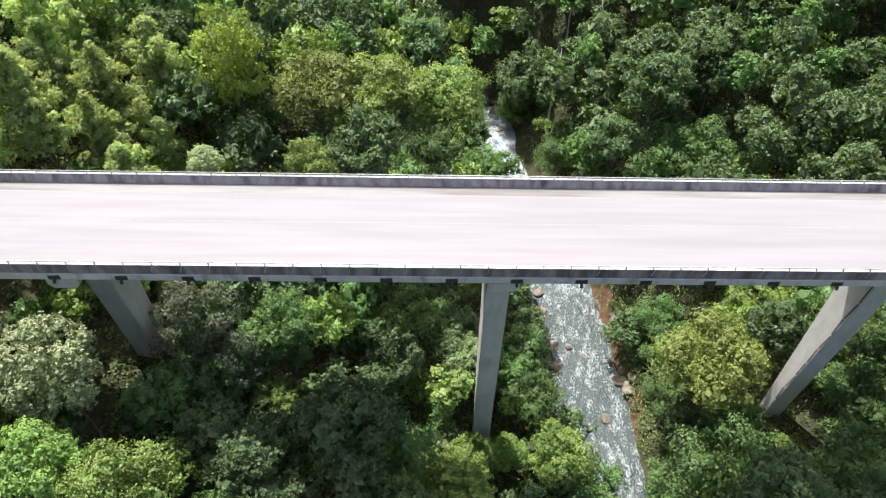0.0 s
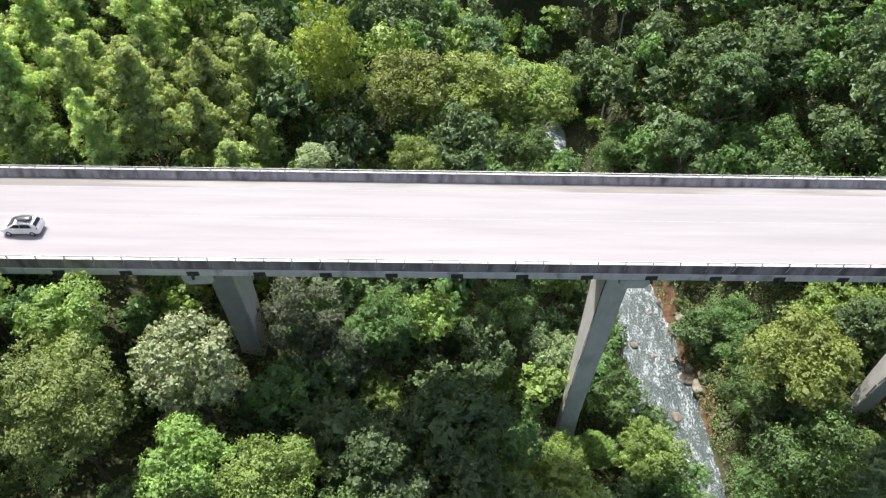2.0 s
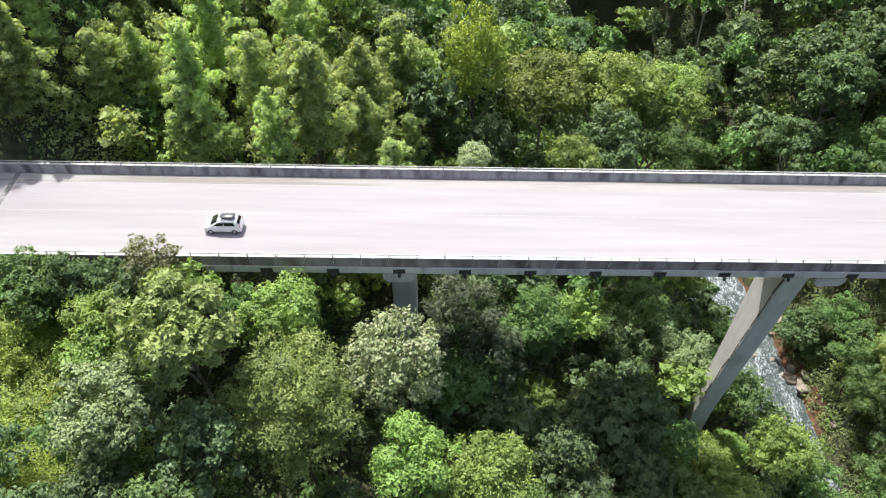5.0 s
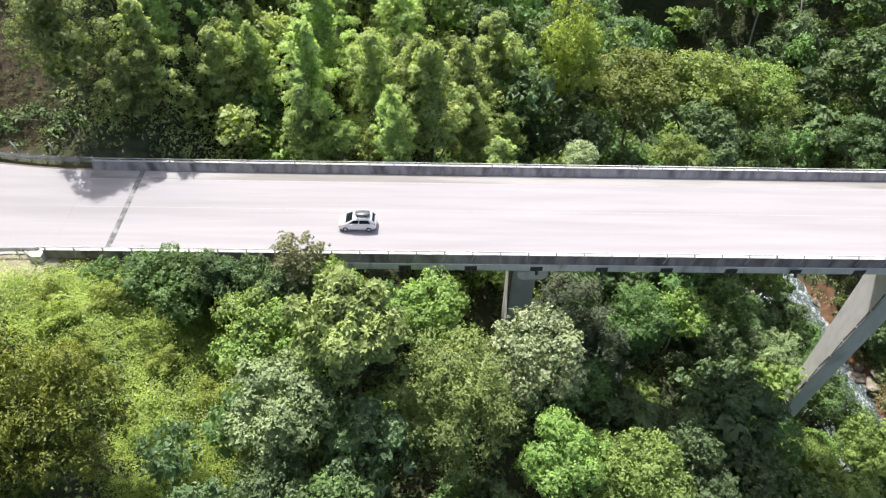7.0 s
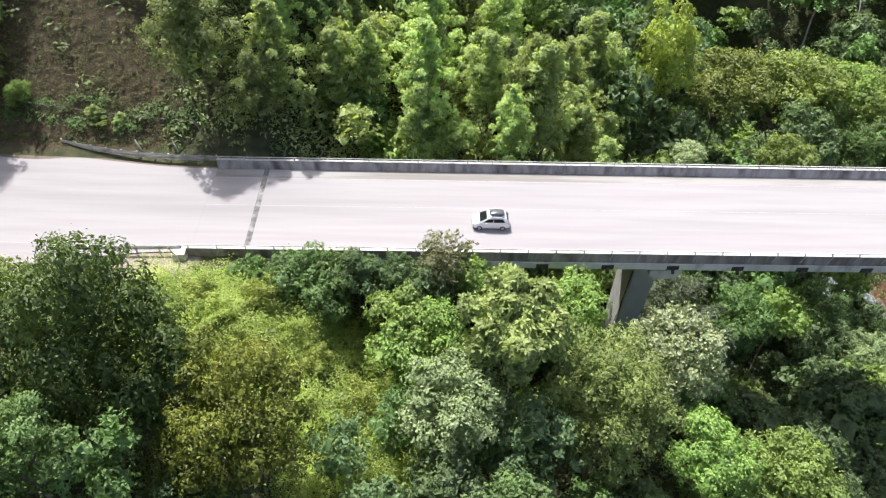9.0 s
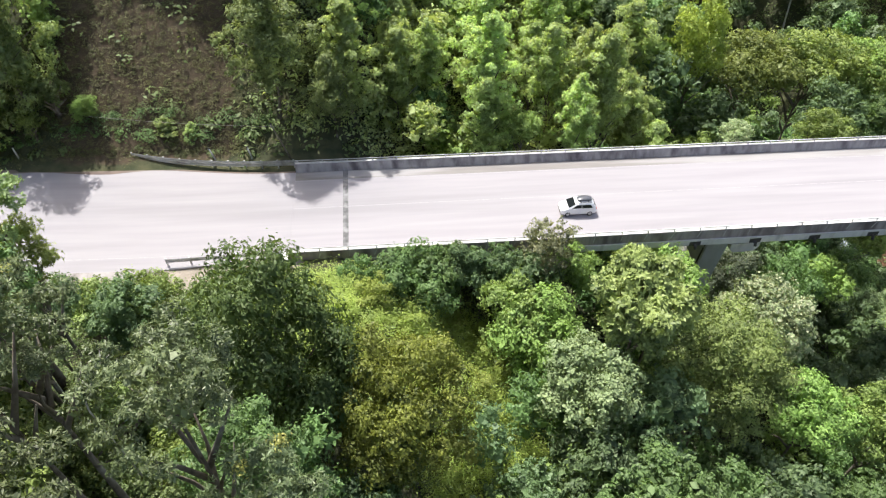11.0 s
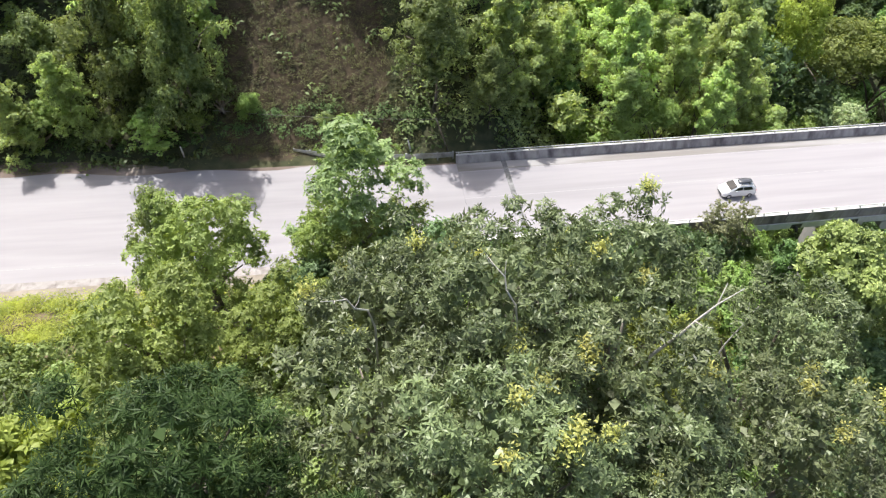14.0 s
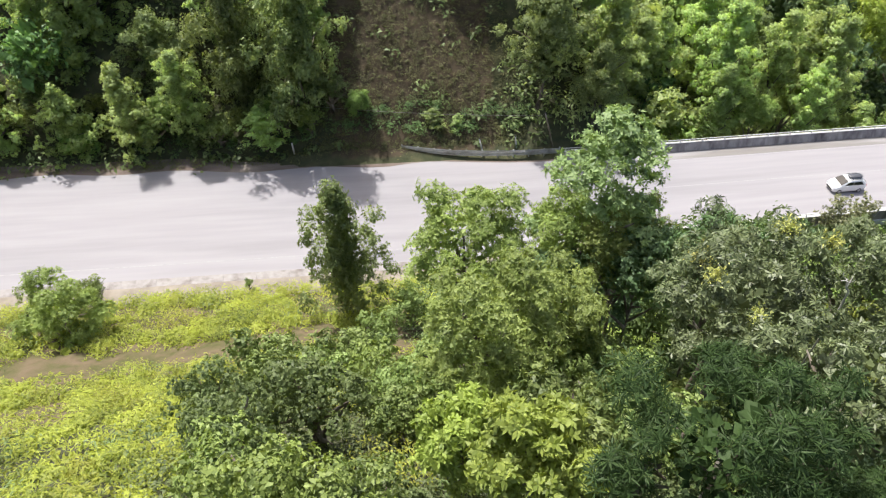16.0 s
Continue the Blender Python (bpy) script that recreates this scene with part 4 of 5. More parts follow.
def ceiling(x, y):
    """How high the closed canopy reaches: under the bridge and in the open ground before it, it stays low."""
    top = 400.0
    if x > -84 and Y0 - 7 < y < Y1 + 6:
        top = GRADE * x - 6 - 9 * float(ease((x + 64) / 6) * ease((-14 - x) / 8))
    if x > -100 and Y1 + 6 <= y < Y1 + 13:
        top = GRADE * x + 4
    if y <= YM:
        lean = 1.36 + 0.48 * float(ease((x + 40) / 30))
        top = min(top, 51 - lean * y - 1)
    return top


def by_pier(x, y):
    return 43 < y < 60 and any(abs(x - q) < 4.6 for q in (-39.05, 6.3, 51.6, 97.0))


far = {k: [] for k in range(5)}
singles = 0
spots = []
for n in range(9000):
    x, y = RNG.uniform(-160, 115), RNG.uniform(6, 225)
    if x < -60 and y > 125:
        continue
    g = float(ground_z(x, y))
    if abs(x - river_x(y)) < (13 if 58 < y < 112 else 8.5 if y < 162 else 3.5) or (x < -84 and y < Y1 + 3) or (-113 < x < -92 and y < 82) or (x > -84 and x < -66 and 27 < y < Y1 + 2):
        continue
    if any((x - a) ** 2 + (y - b) ** 2 < (0.75 * r + 2.2) ** 2 for a, b, r in PLACED):
        continue
    if -90 < x < -68 and 10 < y < 34:
        continue
    gap = 4.6 if y < 110 else 5.4
    gap -= 0.7 if x < -38 or x > 30 else 0
    if any(abs(x - a) < gap and (x - a) ** 2 + (y - b) ** 2 < gap**2 for a, b in spots):
        continue
    h = RNG.uniform(12, 19) + (3 if y > 65 else 0)
    if x < -66 and y > 66:
        h *= 0.62
    if x < -108 and y < Y1 + 14:
        h *= 0.6
    h = min(h, ceiling(x, y) - g)
    if h < 4.5:
        continue
    if by_pier(x, y):
        continue
    spots.append((x, y))
    r = RNG.uniform(3.3, 5.2) * min(1, 0.45 + h / 22)
    west = x < -38 and y > 60
    if west:
        kind = 5
    elif x > 35 and y > 62:
        kind = int(RNG.choice([0, 1, 1, 4, 2]))
    elif y < 34:
        kind = int(RNG.choice([1, 4, 1, 0]))
    else:
        kind = int(RNG.choice([0, 1, 2, 3, 0, 4]))
    near = y < 78 or (west and y < 95)
    if near and singles < 235:
        singles += 1
        if kind == 5:
            (pick(T_A) if RNG.uniform() < 0.88 else pick(T_T)).plant(x, y, g + h * 1.05, r * 0.8)
        else:
            T_F2[kind].plant(x, y, g + h, r)
    else:
        far[min(kind, 4) if kind < 5 else 3 if RNG.uniform() < 0.35 else 0].append((x, y, g + h, r))

for n in range(170):
    x, y = RNG.uniform(-130, 70), RNG.uniform(-48, -5)
    if abs(x - river_x(y)) > 9:
        far[int(RNG.choice([0, 1, 2, 4]))].append((x, y, float(ground_z(x, y)) + RNG.uniform(6, 10), RNG.uniform(3.5, 5)))
# the understorey between the tall trees
low = {k: [] for k in range(6)}
spots2 = []
for n in range(7000):
    x, y = RNG.uniform(-100, 100), RNG.uniform(14, 150)
    if abs(x - river_x(y)) < (12.5 if 58 < y < 112 else 9.5) or (x < -84 and y < Y1 + 3) or (x < -90 and y < 82) or (-84 < x < -66 and 26 < y < Y1 + 2):
        continue
    if any(abs(x - a) < 4.2 and (x - a) ** 2 + (y - b) ** 2 < 17.6 for a, b in spots2):
        continue
    g = float(ground_z(x, y))
    west = x < -38 and y > 60
    h = min(RNG.uniform(9, 13) if west else RNG.uniform(6, 11), ceiling(x, y) - g - 1)
    if h < 3:
        continue
    if by_pier(x, y):
        continue
    spots2.append((x, y))
    low[5 if west and RNG.uniform() < 0.7 else 0 if west else int(RNG.choice([0, 1, 2, 3, 0]))].append((x, y, g + h, RNG.uniform(2.3, 3.6)))


# the distant woods, joined by kind of leaf
for name, k, rows in [("woodland", k, r) for k, r in far.items()] + [("understorey", k, r) for k, r in low.items()]:
    if not rows:
        continue
    src = T_F2[min(k, 4)]
    leaf = M_ACACIA if k == 5 else src.crown.materials[0]
    V, F_ = [], []
    q = src.v.reshape(-1, 4, 3)
    for x, y, top, r in rows:
        s = r / src.radius
        part_ = q[RNG.uniform(size=len(q)) < (0.34 if y < 45 else 0.15 if name == "understorey" else 0.2 if y < 120 else 0.11)]
        a = RNG.uniform(0, math.tau)
        rot = np.array([[math.cos(a), -math.sin(a), 0], [math.sin(a), math.cos(a), 0], [0, 0, 1.0]])
        centre = part_.mean(1, keepdims=True)
        fat = centre + (part_ - centre) * (1.25 if y < 45 else 1.75 if name == "understorey" else 1.75 if y < 120 else 2.4)
        V.append((fat.reshape(-1, 3) @ rot.T) * s * np.array([1, 1, RNG.uniform(0.9, 1.3)]) + [x, y, top - src.top * s])
    V = np.concatenate(V)
    o = new(name, mesh_of(name, V, np.arange(len(V)).reshape(-1, 4), leaf))
    tagged(o, "closed canopy of distant rainforest trees" if name == "woodland" else "young trees filling the gaps below the canopy", "woodland", kind="stuff")


def carpet(name, label, material, n, where, leaf, wide, size, per, seed, lift=0.0):
    """Low growth: many small tufts of leaves laid over the land."""
    rng = np.random.default_rng(seed)
    xs = where(rng, n)
    xs = xs[np.abs(xs[:, 0] - river_x(xs[:, 1])) > 6.8]
    g = ground_z(xs[:, 0], xs[:, 1])
    s = rng.uniform(0.35, 1.0, len(xs)) ** 1.5 * size * 1.6
    d = rng.normal(size=(len(xs), per, 3))
    d[..., 2] = np.abs(d[..., 2]) + 0.1
    d /= np.linalg.norm(d, axis=-1, keepdims=True)
    base = np.stack([xs[:, 0], xs[:, 1], g + lift], -1)[:, None]
    pts = base + d * s[:, None, None] * rng.uniform(0.55, 1.05, (len(xs), per, 1)) * [1, 1, 0.75]
    v, f = leaf_quads(pts.reshape(-1, 3), (d * 0.8 + rng.normal(size=d.shape) * 0.3 + [0, 0, 0.7]).reshape(-1, 3), leaf, wide, rng)
    o = new(name, mesh_of(name, v, f, material))
    tagged(o, label, "undergrowth", kind="stuff")


def in_box(x0, x1, y0, y1, keep=None):
    def f(rng, n):
        q = np.stack([rng.uniform(x0, x1, n), rng.uniform(y0, y1, n)], -1)
        return q if keep is None else q[keep(q)]
    return f


def off_road(q):
    return ~((q[:, 0] < -72) & (q[:, 1] > Y0 - 2.5) & (q[:, 1] < Y1 + 2.5))


def wild(q):
    bare = (q[:, 0] > -113) & (q[:, 0] < -93) & (q[:, 1] > Y1) & (q[:, 1] < 82)
    lawn = (q[:, 0] < -104) & (q[:, 1] < Y0) & ((q[:, 1] > 21) | (q[:, 0] < -117))
    return off_road(q) & ~lawn & ~((q[:, 0] < -84) & (q[:, 1] < 32)) & (~bare | (np.sin(q[:, 0] * 12.9 + q[:, 1] * 7.7) > 0.75))


carpet("undergrowth", "dense low rainforest undergrowth on the slopes", M_UNDER, 8500, in_box(-150, 100, 4, 120, wild), 0.55, 0.5, 1.9, 22, 201)
carpet("undergrowth", "dense low rainforest undergrowth on the far slope", M_UNDER, 3000, in_box(10, 112, 58, 175, wild), 0.6, 0.5, 2.4, 22, 207)
carpet("undergrowth", "low green growth over the river bank", M_UNDER, 700, in_box(35, 52, 36, 82), 0.42, 0.5, 1.7, 30, 210)
carpet("undergrowth", "low dark growth between the trees of the bank", M_UNDER, 1000, in_box(-108, -84, 10, 41.5), 0.22, 0.5, 1.3, 70, 211)
carpet("undergrowth", "low green growth on top of the knoll", M_UNDER, 800, in_box(-118, -92, 2.5, 21), 0.15, 0.5, 1.1, 120, 212)
carpet("creeper", "sunlit yellow-green creepers over the embankment", M_CREEPER, 850, in_box(-91, -64, 22, 43.0, lambda q: (q[:, 0] > -76) | (q[:, 1] > 31)), 0.135, 0.6, 1.75, 330, 202, 0.1)
carpet("creeper", "rounded heaps of bright creeper over hidden bushes", M_CREEPER, 90, in_box(-90, -64, 24, 42.0, lambda q: (q[:, 0] > -76) | (q[:, 1] > 33)), 0.16, 0.6, 2.5, 520, 215, 1.0)
carpet("grass", "bright yellow-green ferns and grass on the bank", M_GRASS, 2600, in_box(-150, -104, 8, 42.8, lambda q: (np.abs(q[:, 1] - 30.6 - 0.04 * (q[:, 0] + 125)) > 1.3 - 0.6 * np.sin(q[:, 0])) & ((q[:, 1] > 20) | (q[:, 0] < -116)) & (np.sin(q[:, 0] * 0.8 + 2 * np.sin(q[:, 1] * 0.45)) + np.sin(q[:, 1] * 1.1 + 0.5 * q[:, 0]) > -1.25)), 0.4, 0.22, 0.7, 20, 203, -0.2)
carpet("fern", "rounded clumps of sunlit yellow-green ferns", M_GRASS, 1300, in_box(-150, -104, 8, 42.2, lambda q: (np.abs(q[:, 1] - 30.6 - 0.04 * (q[:, 0] + 125)) > 1.9) & ((q[:, 1] > 20) | (q[:, 0] < -116)) & (np.sin(q[:, 0] * 0.55 + 1.5 * np.sin(q[:, 1] * 0.3)) + 0.6 * np.sin(q[:, 1] * 0.8) > -0.7)), 0.24, 0.3, 0.95, 190, 208, 0.1)
carpet("fern", "large mounds of yellow-green fern", M_GRASS, 110, in_box(-150, -106, 10, 41, lambda q: np.abs(q[:, 1] - 30.6 - 0.04 * (q[:, 0] + 125)) > 2.6), 0.22, 0.26, 1.3, 420, 216, 0.1)
carpet("fern", "low green plants scattered through the ferns of the bank", M_UNDER, 300, in_box(-150, -106, 12, 40, lambda q: np.sin(q[:, 0] * 0.31 + 1) + np.sin(q[:, 1] * 0.5 + q[:, 0] * 0.2) > 0.4), 0.2, 0.4, 1.2, 80, 214, 0.0)
carpet("weeds", "low green weeds on the cutting", M_UNDER, 520, in_box(-116, -91, Y1 + 2.5, 86, lambda q: np.sin(q[:, 0] * 0.5 + 2) + np.sin(q[:, 1] * 0.35 + q[:, 0] * 0.2) > 0.7), 0.2, 0.4, 0.7, 50, 209)
carpet("dry_grass", "thin dry grass and weeds on the bare cutting", M_DRY, 4200, in_box(-116, -91, Y1 + 2.5, 86), 0.2, 0.2, 0.5, 30, 206)
carpet("young_growth", "light-green young growth between the trees", M_ACACIA, 2000, in_box(-100, -36, Y1 + 3.5, 110, lambda q: ~((q[:, 0] < -88) & (q[:, 1] < 85))), 0.5, 0.45, 2.3, 26, 205, 1.4)
carpet("weeds", "dusty weeds spilling over the edge of the road", M_DRY, 900, in_box(-160, -93, Y1 + 1.7, Y1 + 3.4), 0.22, 0.25, 0.4, 26, 213)
carpet("fern", "low green ferns at the foot of the cutting", M_BROAD, 150, in_box(-135, -90, Y1 + 4.0, Y1 + 6.5), 0.24, 0.45, 0.8, 60, 204)

T_Q = Kind("bush smothered in bright creepers", M_CREEPER, 2.0, 3.4, 0.4, 24, 230, 0.15, 0.6, "caps", 231)
for k in range(16):
    x, y = -66 - 1.25 * k + RNG.uniform(-0.6, 0.6), 41 - (k * 5.3) % 13
    if x > -76 or y > 33:
        T_Q.plant(x, y, float(ground_z(x, y)) + RNG.uniform(2.4, 4.6), RNG.uniform(1.5, 2.5), group="bank shrubs")
for k in range(60):
    x, y = (RNG.uniform(-117, -100), RNG.uniform(8, 21)) if k < 24 else (RNG.uniform(-103, -87), RNG.uniform(6, 24))
    g = float(ground_z(x, y))
    T_S[k % 3].plant(x, y, g + RNG.uniform(2.5, 5.5) + (2 if k > 24 else 0), RNG.uniform(1.4, 2.4) * (1.3 if k > 24 else 1), group="bank shrubs")
for x, y, h, r in ((-121.4, 42.6, 1.6, 0.5), (-134, 41.5, 3.2, 1.6), (-112, 22.5, 4, 2.2), (-116, 21, 5, 2.4), (-110, 26, 4, 2.0), (-107.5, 32, 4, 1.8), (-100, 33, 7, 2.6), (-96, 36, 6, 2.4)):
    T_S[0].plant(x, y, float(ground_z(x, y)) + h, r, group="bank shrubs")

# bushes along the foot of the cutting, beside the road
for k in range(17):
    x = -109.5 - 2.6 * k + RNG.uniform(-0.8, 0.8)
    y = float(FAR_EDGE(x)) + 2.2 + RNG.uniform(-0.5, 2.2)
    (T_S[k % 3] if k % 4 else T_H[k % 2]).plant(x, y, float(ground_z(x, y)) + RNG.uniform(2.2, 5.0), RNG.uniform(1.5, 2.6), group="bank shrubs", label="leafy green bush at the foot of the cutting")
for x, y, top, r in ((-120.5, 63.2, 11.5, 2.4), (-101.5, 64.5, 8.2, 1.5), (-98.6, 64.2, 7.4, 1.2)):
    T_A[0].plant(x, y, top, r, label="young pale-green tree at the foot of the cutting", flat=0.6)

for k in range(20):
    y = 52 + 2.4 * k
    x = float(river_x(y)) + (RNG.uniform(8, 12) if k % 3 else -RNG.uniform(10.5, 13))
    T_S[k % 2].plant(x, y, float(ground_z(x, y)) + RNG.uniform(1.6, 3.4), RNG.uniform(1.5, 2.6), group="bank shrubs")

for x, y, h, r in ((-105.5, 6.0, 3.2, 1.7), (-108.2, 6.6, 3.0, 1.6), (-104.2, 4.4, 3.4, 1.6), (-110.5, 8.2, 3.0, 1.7), (-107, 4.6, 2.6, 1.4)):
    T_S[1].plant(x, y, float(ground_z(x, y)) + h, r, group="bank shrubs")


# ---- dead wood ----
def dead_tree(x, y, z, size, turn, seed):
    rng = np.random.default_rng(seed)
    t = tagged(new("dead_tree"), "bleached bare dead branch standing out of the canopy", "dead tree", "dead branches")
    bm = bmesh.new()
    bend = [(0, 0, -6), (-0.15, 0, -0.9), (0, 0, 0), (0.4, 0.05, 0.38), (0.55, 0.0, 0.8), (0.9, 0.1, 1.05), (1.3, 0.15, 1.32)]
    tube(bm, [Vector(b) * size for b in bend], [0.035 * size, 0.033 * size, 0.03 * size, 0.027 * size, 0.022 * size, 0.014 * size, 0.006 * size], 7)
    part("stem", bm, M_PALE_BARK, t)
    for k in range(3):
        a = 2.6 + k * 2.1 + rng.uniform(0, 1)
        s = Vector(bend[3 + k]) * size
        d = Vector((math.cos(a), math.sin(a), 0.6)) * size * rng.uniform(0.2, 0.4)
        bm = bmesh.new()
        tube(bm, [s, s + d * 0.6, s + d + Vector((0, 0, 0.15))], [0.016 * size, 0.01 * size, 0.004 * size], 5)
        part("twig", bm, M_PALE_BARK, t)
    t.matrix_basis = pose(x, y, z, 0, 0, turn)


for row in ((-89.6, 9.2, 36.8, 1.7, 0, 1), (-86.1, 10.6, 34.6, 0.9, 20, 2), (-94.0, 8.6, 40.6, 0.8, 120, 3), (-97.5, 9.8, 39.6, 0.9, 200, 4)):
    dead_tree(*row)

# ---- bare trunks on the far slope ----
def bare_trunk(x, y, lean_x, lean_y, height):
    """A tall pale trunk whose crown has thinned to a few twigs."""
    t = tagged(new("bare_tree"), "tall leaning pale bare trunk among dark trees", "tree", "bare trunks")
    z = float(ground_z(x, y))
    bm = bmesh.new()
    pts = [Vector((x + lean_x * f + 0.25 * math.sin(7 * f + x), y + lean_y * f, z - 1 + (height + 1) * f)) for f in (0, 0.25, 0.5, 0.75, 1.0)]
    tube(bm, pts, (0.3, 0.25, 0.21, 0.16, 0.07), 8)
    part("trunk", bm, M_PALE_BARK, t)
    for k in range(4):
        bm = bmesh.new()
        a, s0 = 2.1 * k + x, pts[3].lerp(pts[4], 0.2 * k)
        tip = s0 + Vector((math.cos(a) * 1.9, math.sin(a) * 1.9, 1.5))
        tube(bm, [s0, s0.lerp(tip, 0.5) + Vector((0, 0, 0.2)), tip], (0.07, 0.045, 0.015), 5)
        part("branch", bm, M_PALE_BARK, t)


for row in ((27.2, 143.5, 3.4, 10.5, 19.0), (40.5, 150.0, -1.5, 6.0, 17.0), (33.0, 161.0, 1.0, 3.0, 20.0)):
    bare_trunk(*row)

# ---- car ----
M_PAINT, nt, bs = node_material("white_car_paint")
nt.links.new(mixed(nt, ramp(nt, noise_of(nt, 3.0), 0.35, 0.75), (0.84, 0.85, 0.86), (0.8, 0.81, 0.82)), bs.inputs["Base Color"])
bs.inputs["Roughness"].default_value = 0.25
bs.inputs["Coat Weight"].default_value = 0.6
M_CARGLASS, nt, bs = node_material("dark_car_glass")
bs.inputs["Base Color"].default_value, bs.inputs["Roughness"].default_value = (0.015, 0.018, 0.02, 1), 0.05
M_TYRE = rough_material("tyre_rubber", (0.02, 0.02, 0.02), (0.04, 0.04, 0.04), 20, 0.9)
M_RIM = rough_material("alloy_rim", (0.45, 0.45, 0.46), (0.6, 0.6, 0.6), 8, 0.35, metal=0.8)
M_BLACK = rough_material("black_plastic", (0.02, 0.02, 0.022), (0.045, 0.045, 0.045), 12, 0.5)
M_BOX = rough_material("grey_roof_box", (0.07, 0.075, 0.085), (0.12, 0.125, 0.14), 6, 0.3)
M_RED = rough_material("tail_lamp_red", (0.35, 0.02, 0.02), (0.45, 0.03, 0.03), 12, 0.2)
M_LAMP = rough_material("lamp_glass", (0.6, 0.62, 0.64), (0.75, 0.76, 0.78), 12, 0.15)


def loft(rows, smooth=True):
    """A closed skin over cross rows: x, half width, floor, waist height, top, top half width."""
    bm = bmesh.new()
    rings = []
    for x, hw, z0, z1, z2, tw in rows:
        half = [(hw * 0.9, z0), (hw, z0 + 0.12), (hw * 1.0, (z0 + z1) / 2), (hw * 0.97, z1), ((hw + tw) / 2 * 0.98, (z1 + z2) / 2), (tw, z2 - 0.03), (tw * 0.6, z2), (0.0, z2 + 0.012)]
        ring = [(y, z) for y, z in half] + [(-y, z) for y, z in half[-2::-1]]
        rings.append([bm.verts.new((x, y, z)) for y, z in ring])
    for a, b in zip(rings, rings[1:]):
        for k in range(len(a)):
            bm.faces.new((a[k], a[(k + 1) % len(a)], b[(k + 1) % len(b)], b[k]))
    bm.faces.new(rings[0])
    bm.faces.new(rings[-1][::-1])
    bmesh.ops.recalc_face_normals(bm, faces=bm.faces[:])
    for f in bm.faces:
        f.smooth = smooth
    return bm


def quad_panel(bm, pts, out):
    """A thin panel over four corners, pushed out along a way."""
    o = Vector(out)
    a = [bm.verts.new(Vector(p)) for p in pts]
    b = [bm.verts.new(Vector(p) + o) for p in pts]
    n = len(a)
    bm.faces.new(b)
    bm.faces.new(a[::-1])
    for k in range(n):
        bm.faces.new((a[k], a[(k + 1) % n], b[(k + 1) % n], b[k]))


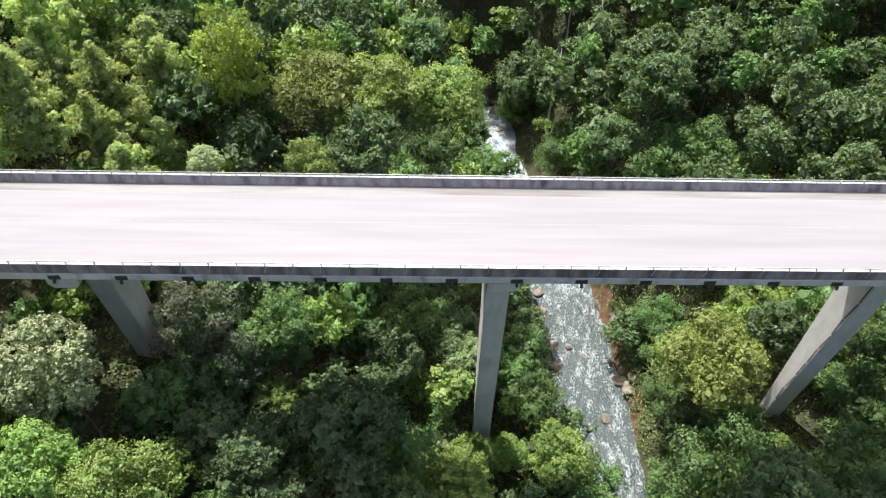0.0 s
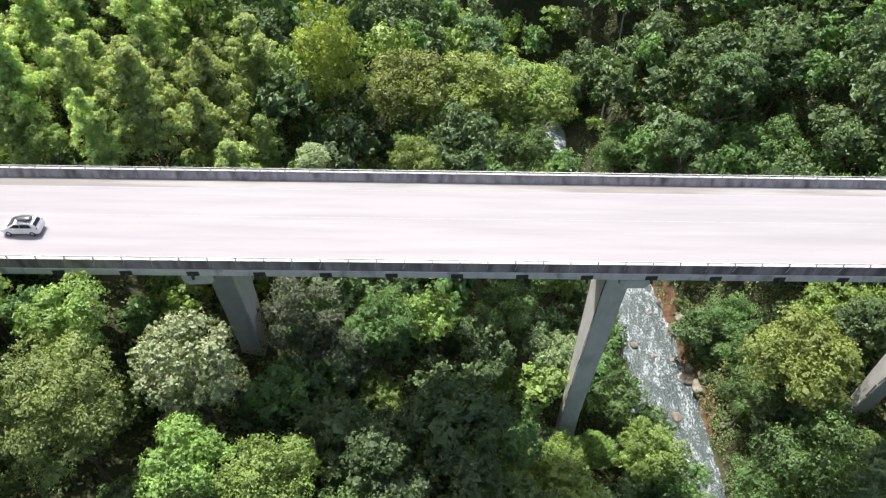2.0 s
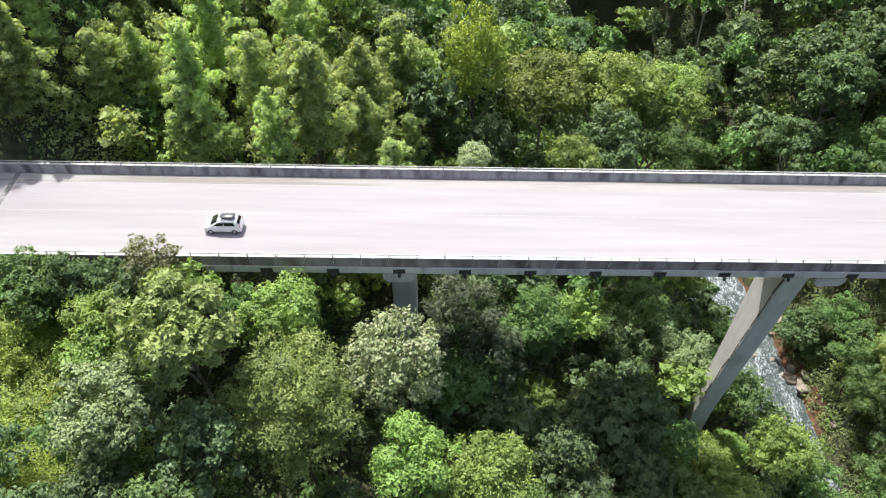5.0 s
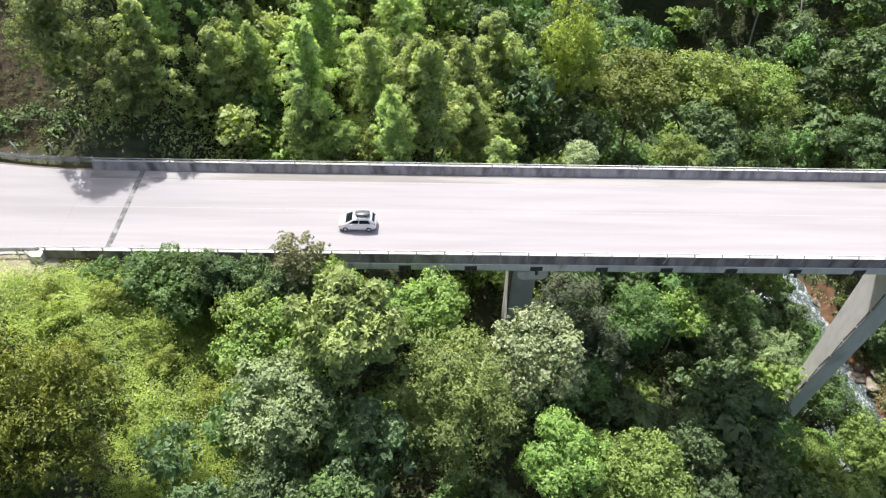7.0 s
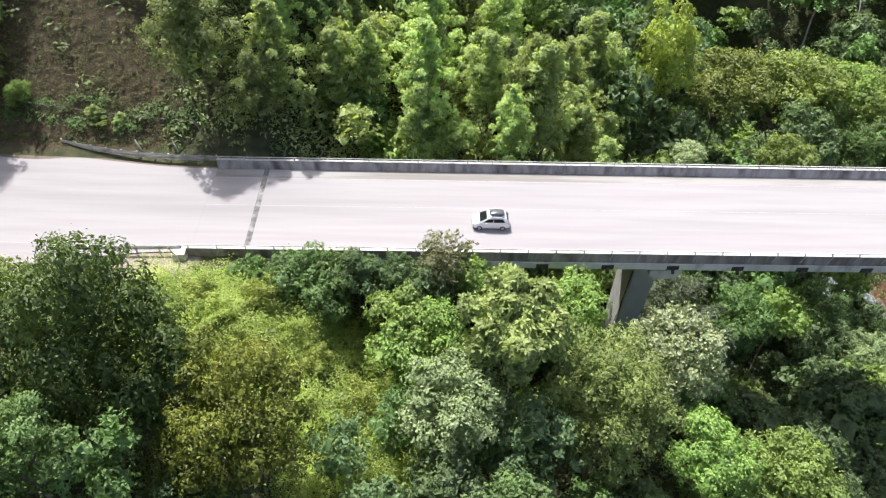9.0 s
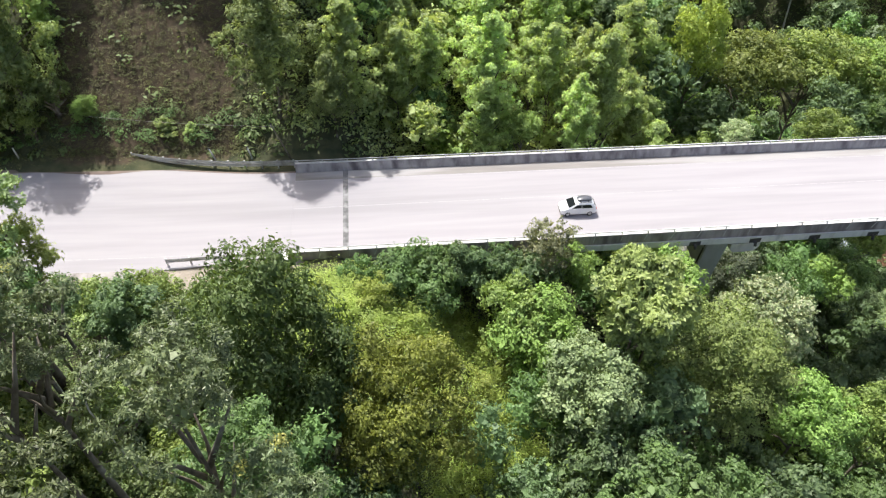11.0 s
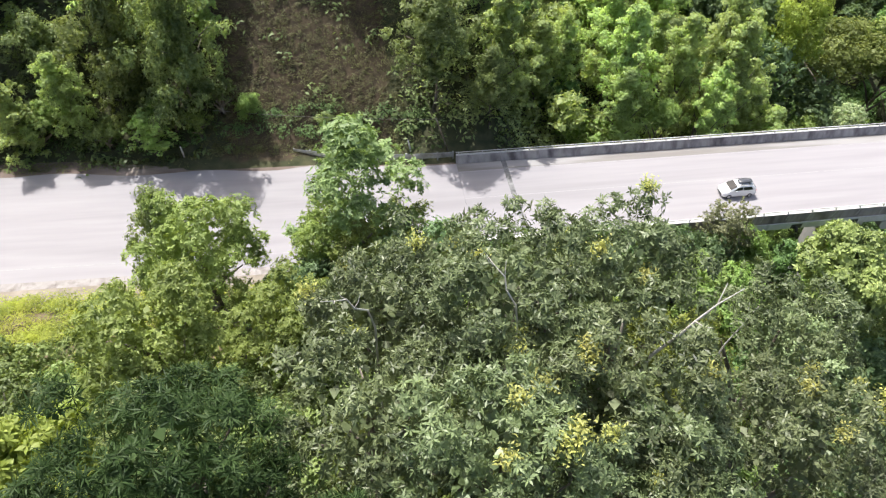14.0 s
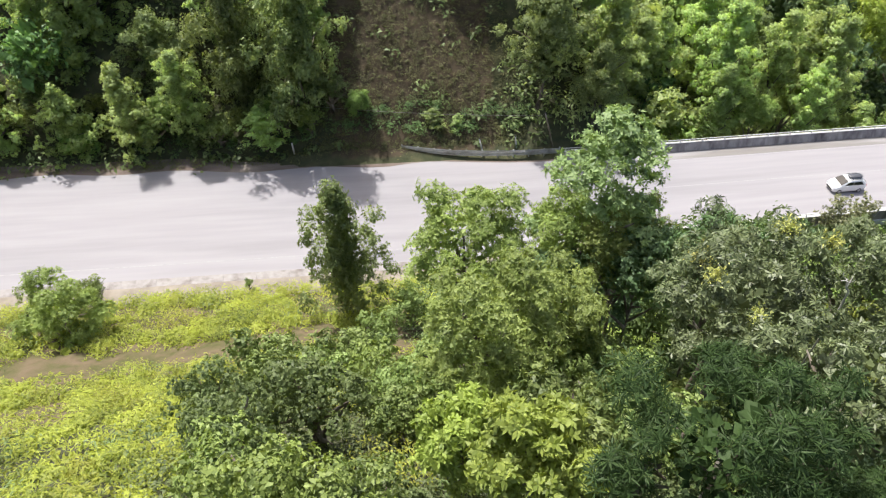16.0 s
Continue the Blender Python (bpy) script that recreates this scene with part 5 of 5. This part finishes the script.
def car(x, y):
    c = tagged(new("car"), "white hatchback car with a dark roof carrier driving on the bridge", "car")
    L, W = 3.9, 0.84
    bm = loft([(-1.95, 0.55, 0.32, 0.58, 0.62, 0.4), (-1.85, 0.74, 0.25, 0.66, 0.72, 0.6), (-1.55, 0.82, 0.2, 0.82, 0.92, 0.68), (-1.25, W, 0.19, 0.9, 1.03, 0.7),
               (-1.15, W, 0.19, 0.92, 1.07, 0.7), (-0.4, W, 0.19, 0.98, 1.5, 0.62), (0.1, W, 0.19, 1.0, 1.6, 0.62), (0.9, W, 0.19, 1.01, 1.59, 0.61), (1.5, W, 0.2, 1.03, 1.5, 0.59),
               (1.78, 0.81, 0.24, 1.02, 1.14, 0.64), (1.9, 0.76, 0.3, 0.86, 0.92, 0.62), (1.95, 0.68, 0.36, 0.75, 0.8, 0.55)])
    part("body", bm, M_PAINT, c)
    bm = bmesh.new()
    quad_panel(bm, [(-1.16, -0.66, 1.085), (-1.16, 0.66, 1.085), (-0.46, 0.58, 1.475), (-0.46, -0.58, 1.475)], (-0.015, 0, 0.03))
    part("windscreen", bm, M_CARGLASS, c)
    bm = bmesh.new()
    quad_panel(bm, [(1.54, -0.56, 1.46), (1.54, 0.56, 1.46), (1.76, 0.61, 1.17), (1.76, -0.61, 1.17)], (0.025, 0, 0.02))
    part("rear_window", bm, M_CARGLASS, c)
    for s in (-1, 1):
        for nm, x0, x1, top0, top1 in (("front_window", -0.85, 0.18, -0.32, 0.18), ("rear_side_window", 0.25, 1.4, 0.25, 1.15)):
            bm = bmesh.new()
            q = [(x0, s * 0.815, 1.08), (x1, s * 0.81, 1.1), (top1, s * 0.67, 1.42), (top0, s * 0.67, 1.42)]
            quad_panel(bm, q, (0, s * 0.02, 0.012))
            bmesh.ops.recalc_face_normals(bm, faces=bm.faces[:])
            part(nm, bm, M_CARGLASS, c)
        bm = bmesh.new()
        box(bm, -0.62, -0.45, s * 0.86 - 0.07, s * 0.86 + 0.07, 0.95, 1.07, 0, 0.03)
        part("wing_mirror", bm, M_PAINT, c)
        bm = bmesh.new()
        box(bm, -1.9, -1.55, s * 0.62 - 0.12, s * 0.62 + 0.1, 0.62, 0.78, 0, 0.04)
        part("headlight", bm, M_LAMP, c)
        bm = bmesh.new()
        box(bm, 1.66, 1.86, s * 0.68 - 0.1, s * 0.68 + 0.1, 0.8, 1.05, 0, 0.03)
        part("tail_light", bm, M_RED, c)
        bm = bmesh.new()
        tube(bm, [(-0.2, s * 0.57, 1.58), (0.0, s * 0.57, 1.66), (1.1, s * 0.56, 1.66), (1.3, s * 0.56, 1.56)], (0.022, 0.025, 0.025, 0.022), 6)
        part("roof_rail", bm, M_BLACK, c, "black roof rail")
        for wx in (-1.2, 1.2):
            w = new("wheel")
            w.parent = c
            bm = bmesh.new()
            tube(bm, [(wx, s * 0.64, 0.3), (wx, s * 0.68, 0.3), (wx, s * 0.83, 0.3), (wx, s * 0.86, 0.3)], (0.26, 0.3, 0.3, 0.26), 22)
            part("tyre", bm, M_TYRE, w)
            bm = bmesh.new()
            tube(bm, [(wx, s * 0.84, 0.3), (wx, s * 0.872, 0.3)], (0.19, 0.18), 16)
            part("rim", bm, M_RIM, w)
    for bx in (0.1, 0.95):
        bm = bmesh.new()
        box(bm, bx - 0.04, bx + 0.04, -0.57, 0.57, 1.66, 1.69, 0, 0.01)
        part("cross_bar", bm, M_BLACK, c)
    bm = loft([(-0.2, 0.16, 1.7, 1.73, 1.76, 0.12), (-0.05, 0.3, 1.695, 1.77, 1.84, 0.24), (0.5, 0.36, 1.695, 1.8, 1.9, 0.29), (1.1, 0.36, 1.695, 1.8, 1.9, 0.29), (1.32, 0.3, 1.7, 1.76, 1.84, 0.22)])
    part("roof_box", bm, M_BOX, c, "dark grey roof box")
    bm = bmesh.new()
    box(bm, -1.97, -1.9, -0.5, 0.5, 0.34, 0.5, 0, 0.02)
    part("grille", bm, M_BLACK, c)
    c.matrix_basis = pose(x, y, GRADE * x + 0.005, 0, -math.degrees(math.atan(GRADE)), 0)


car(-57.1, 50.45)
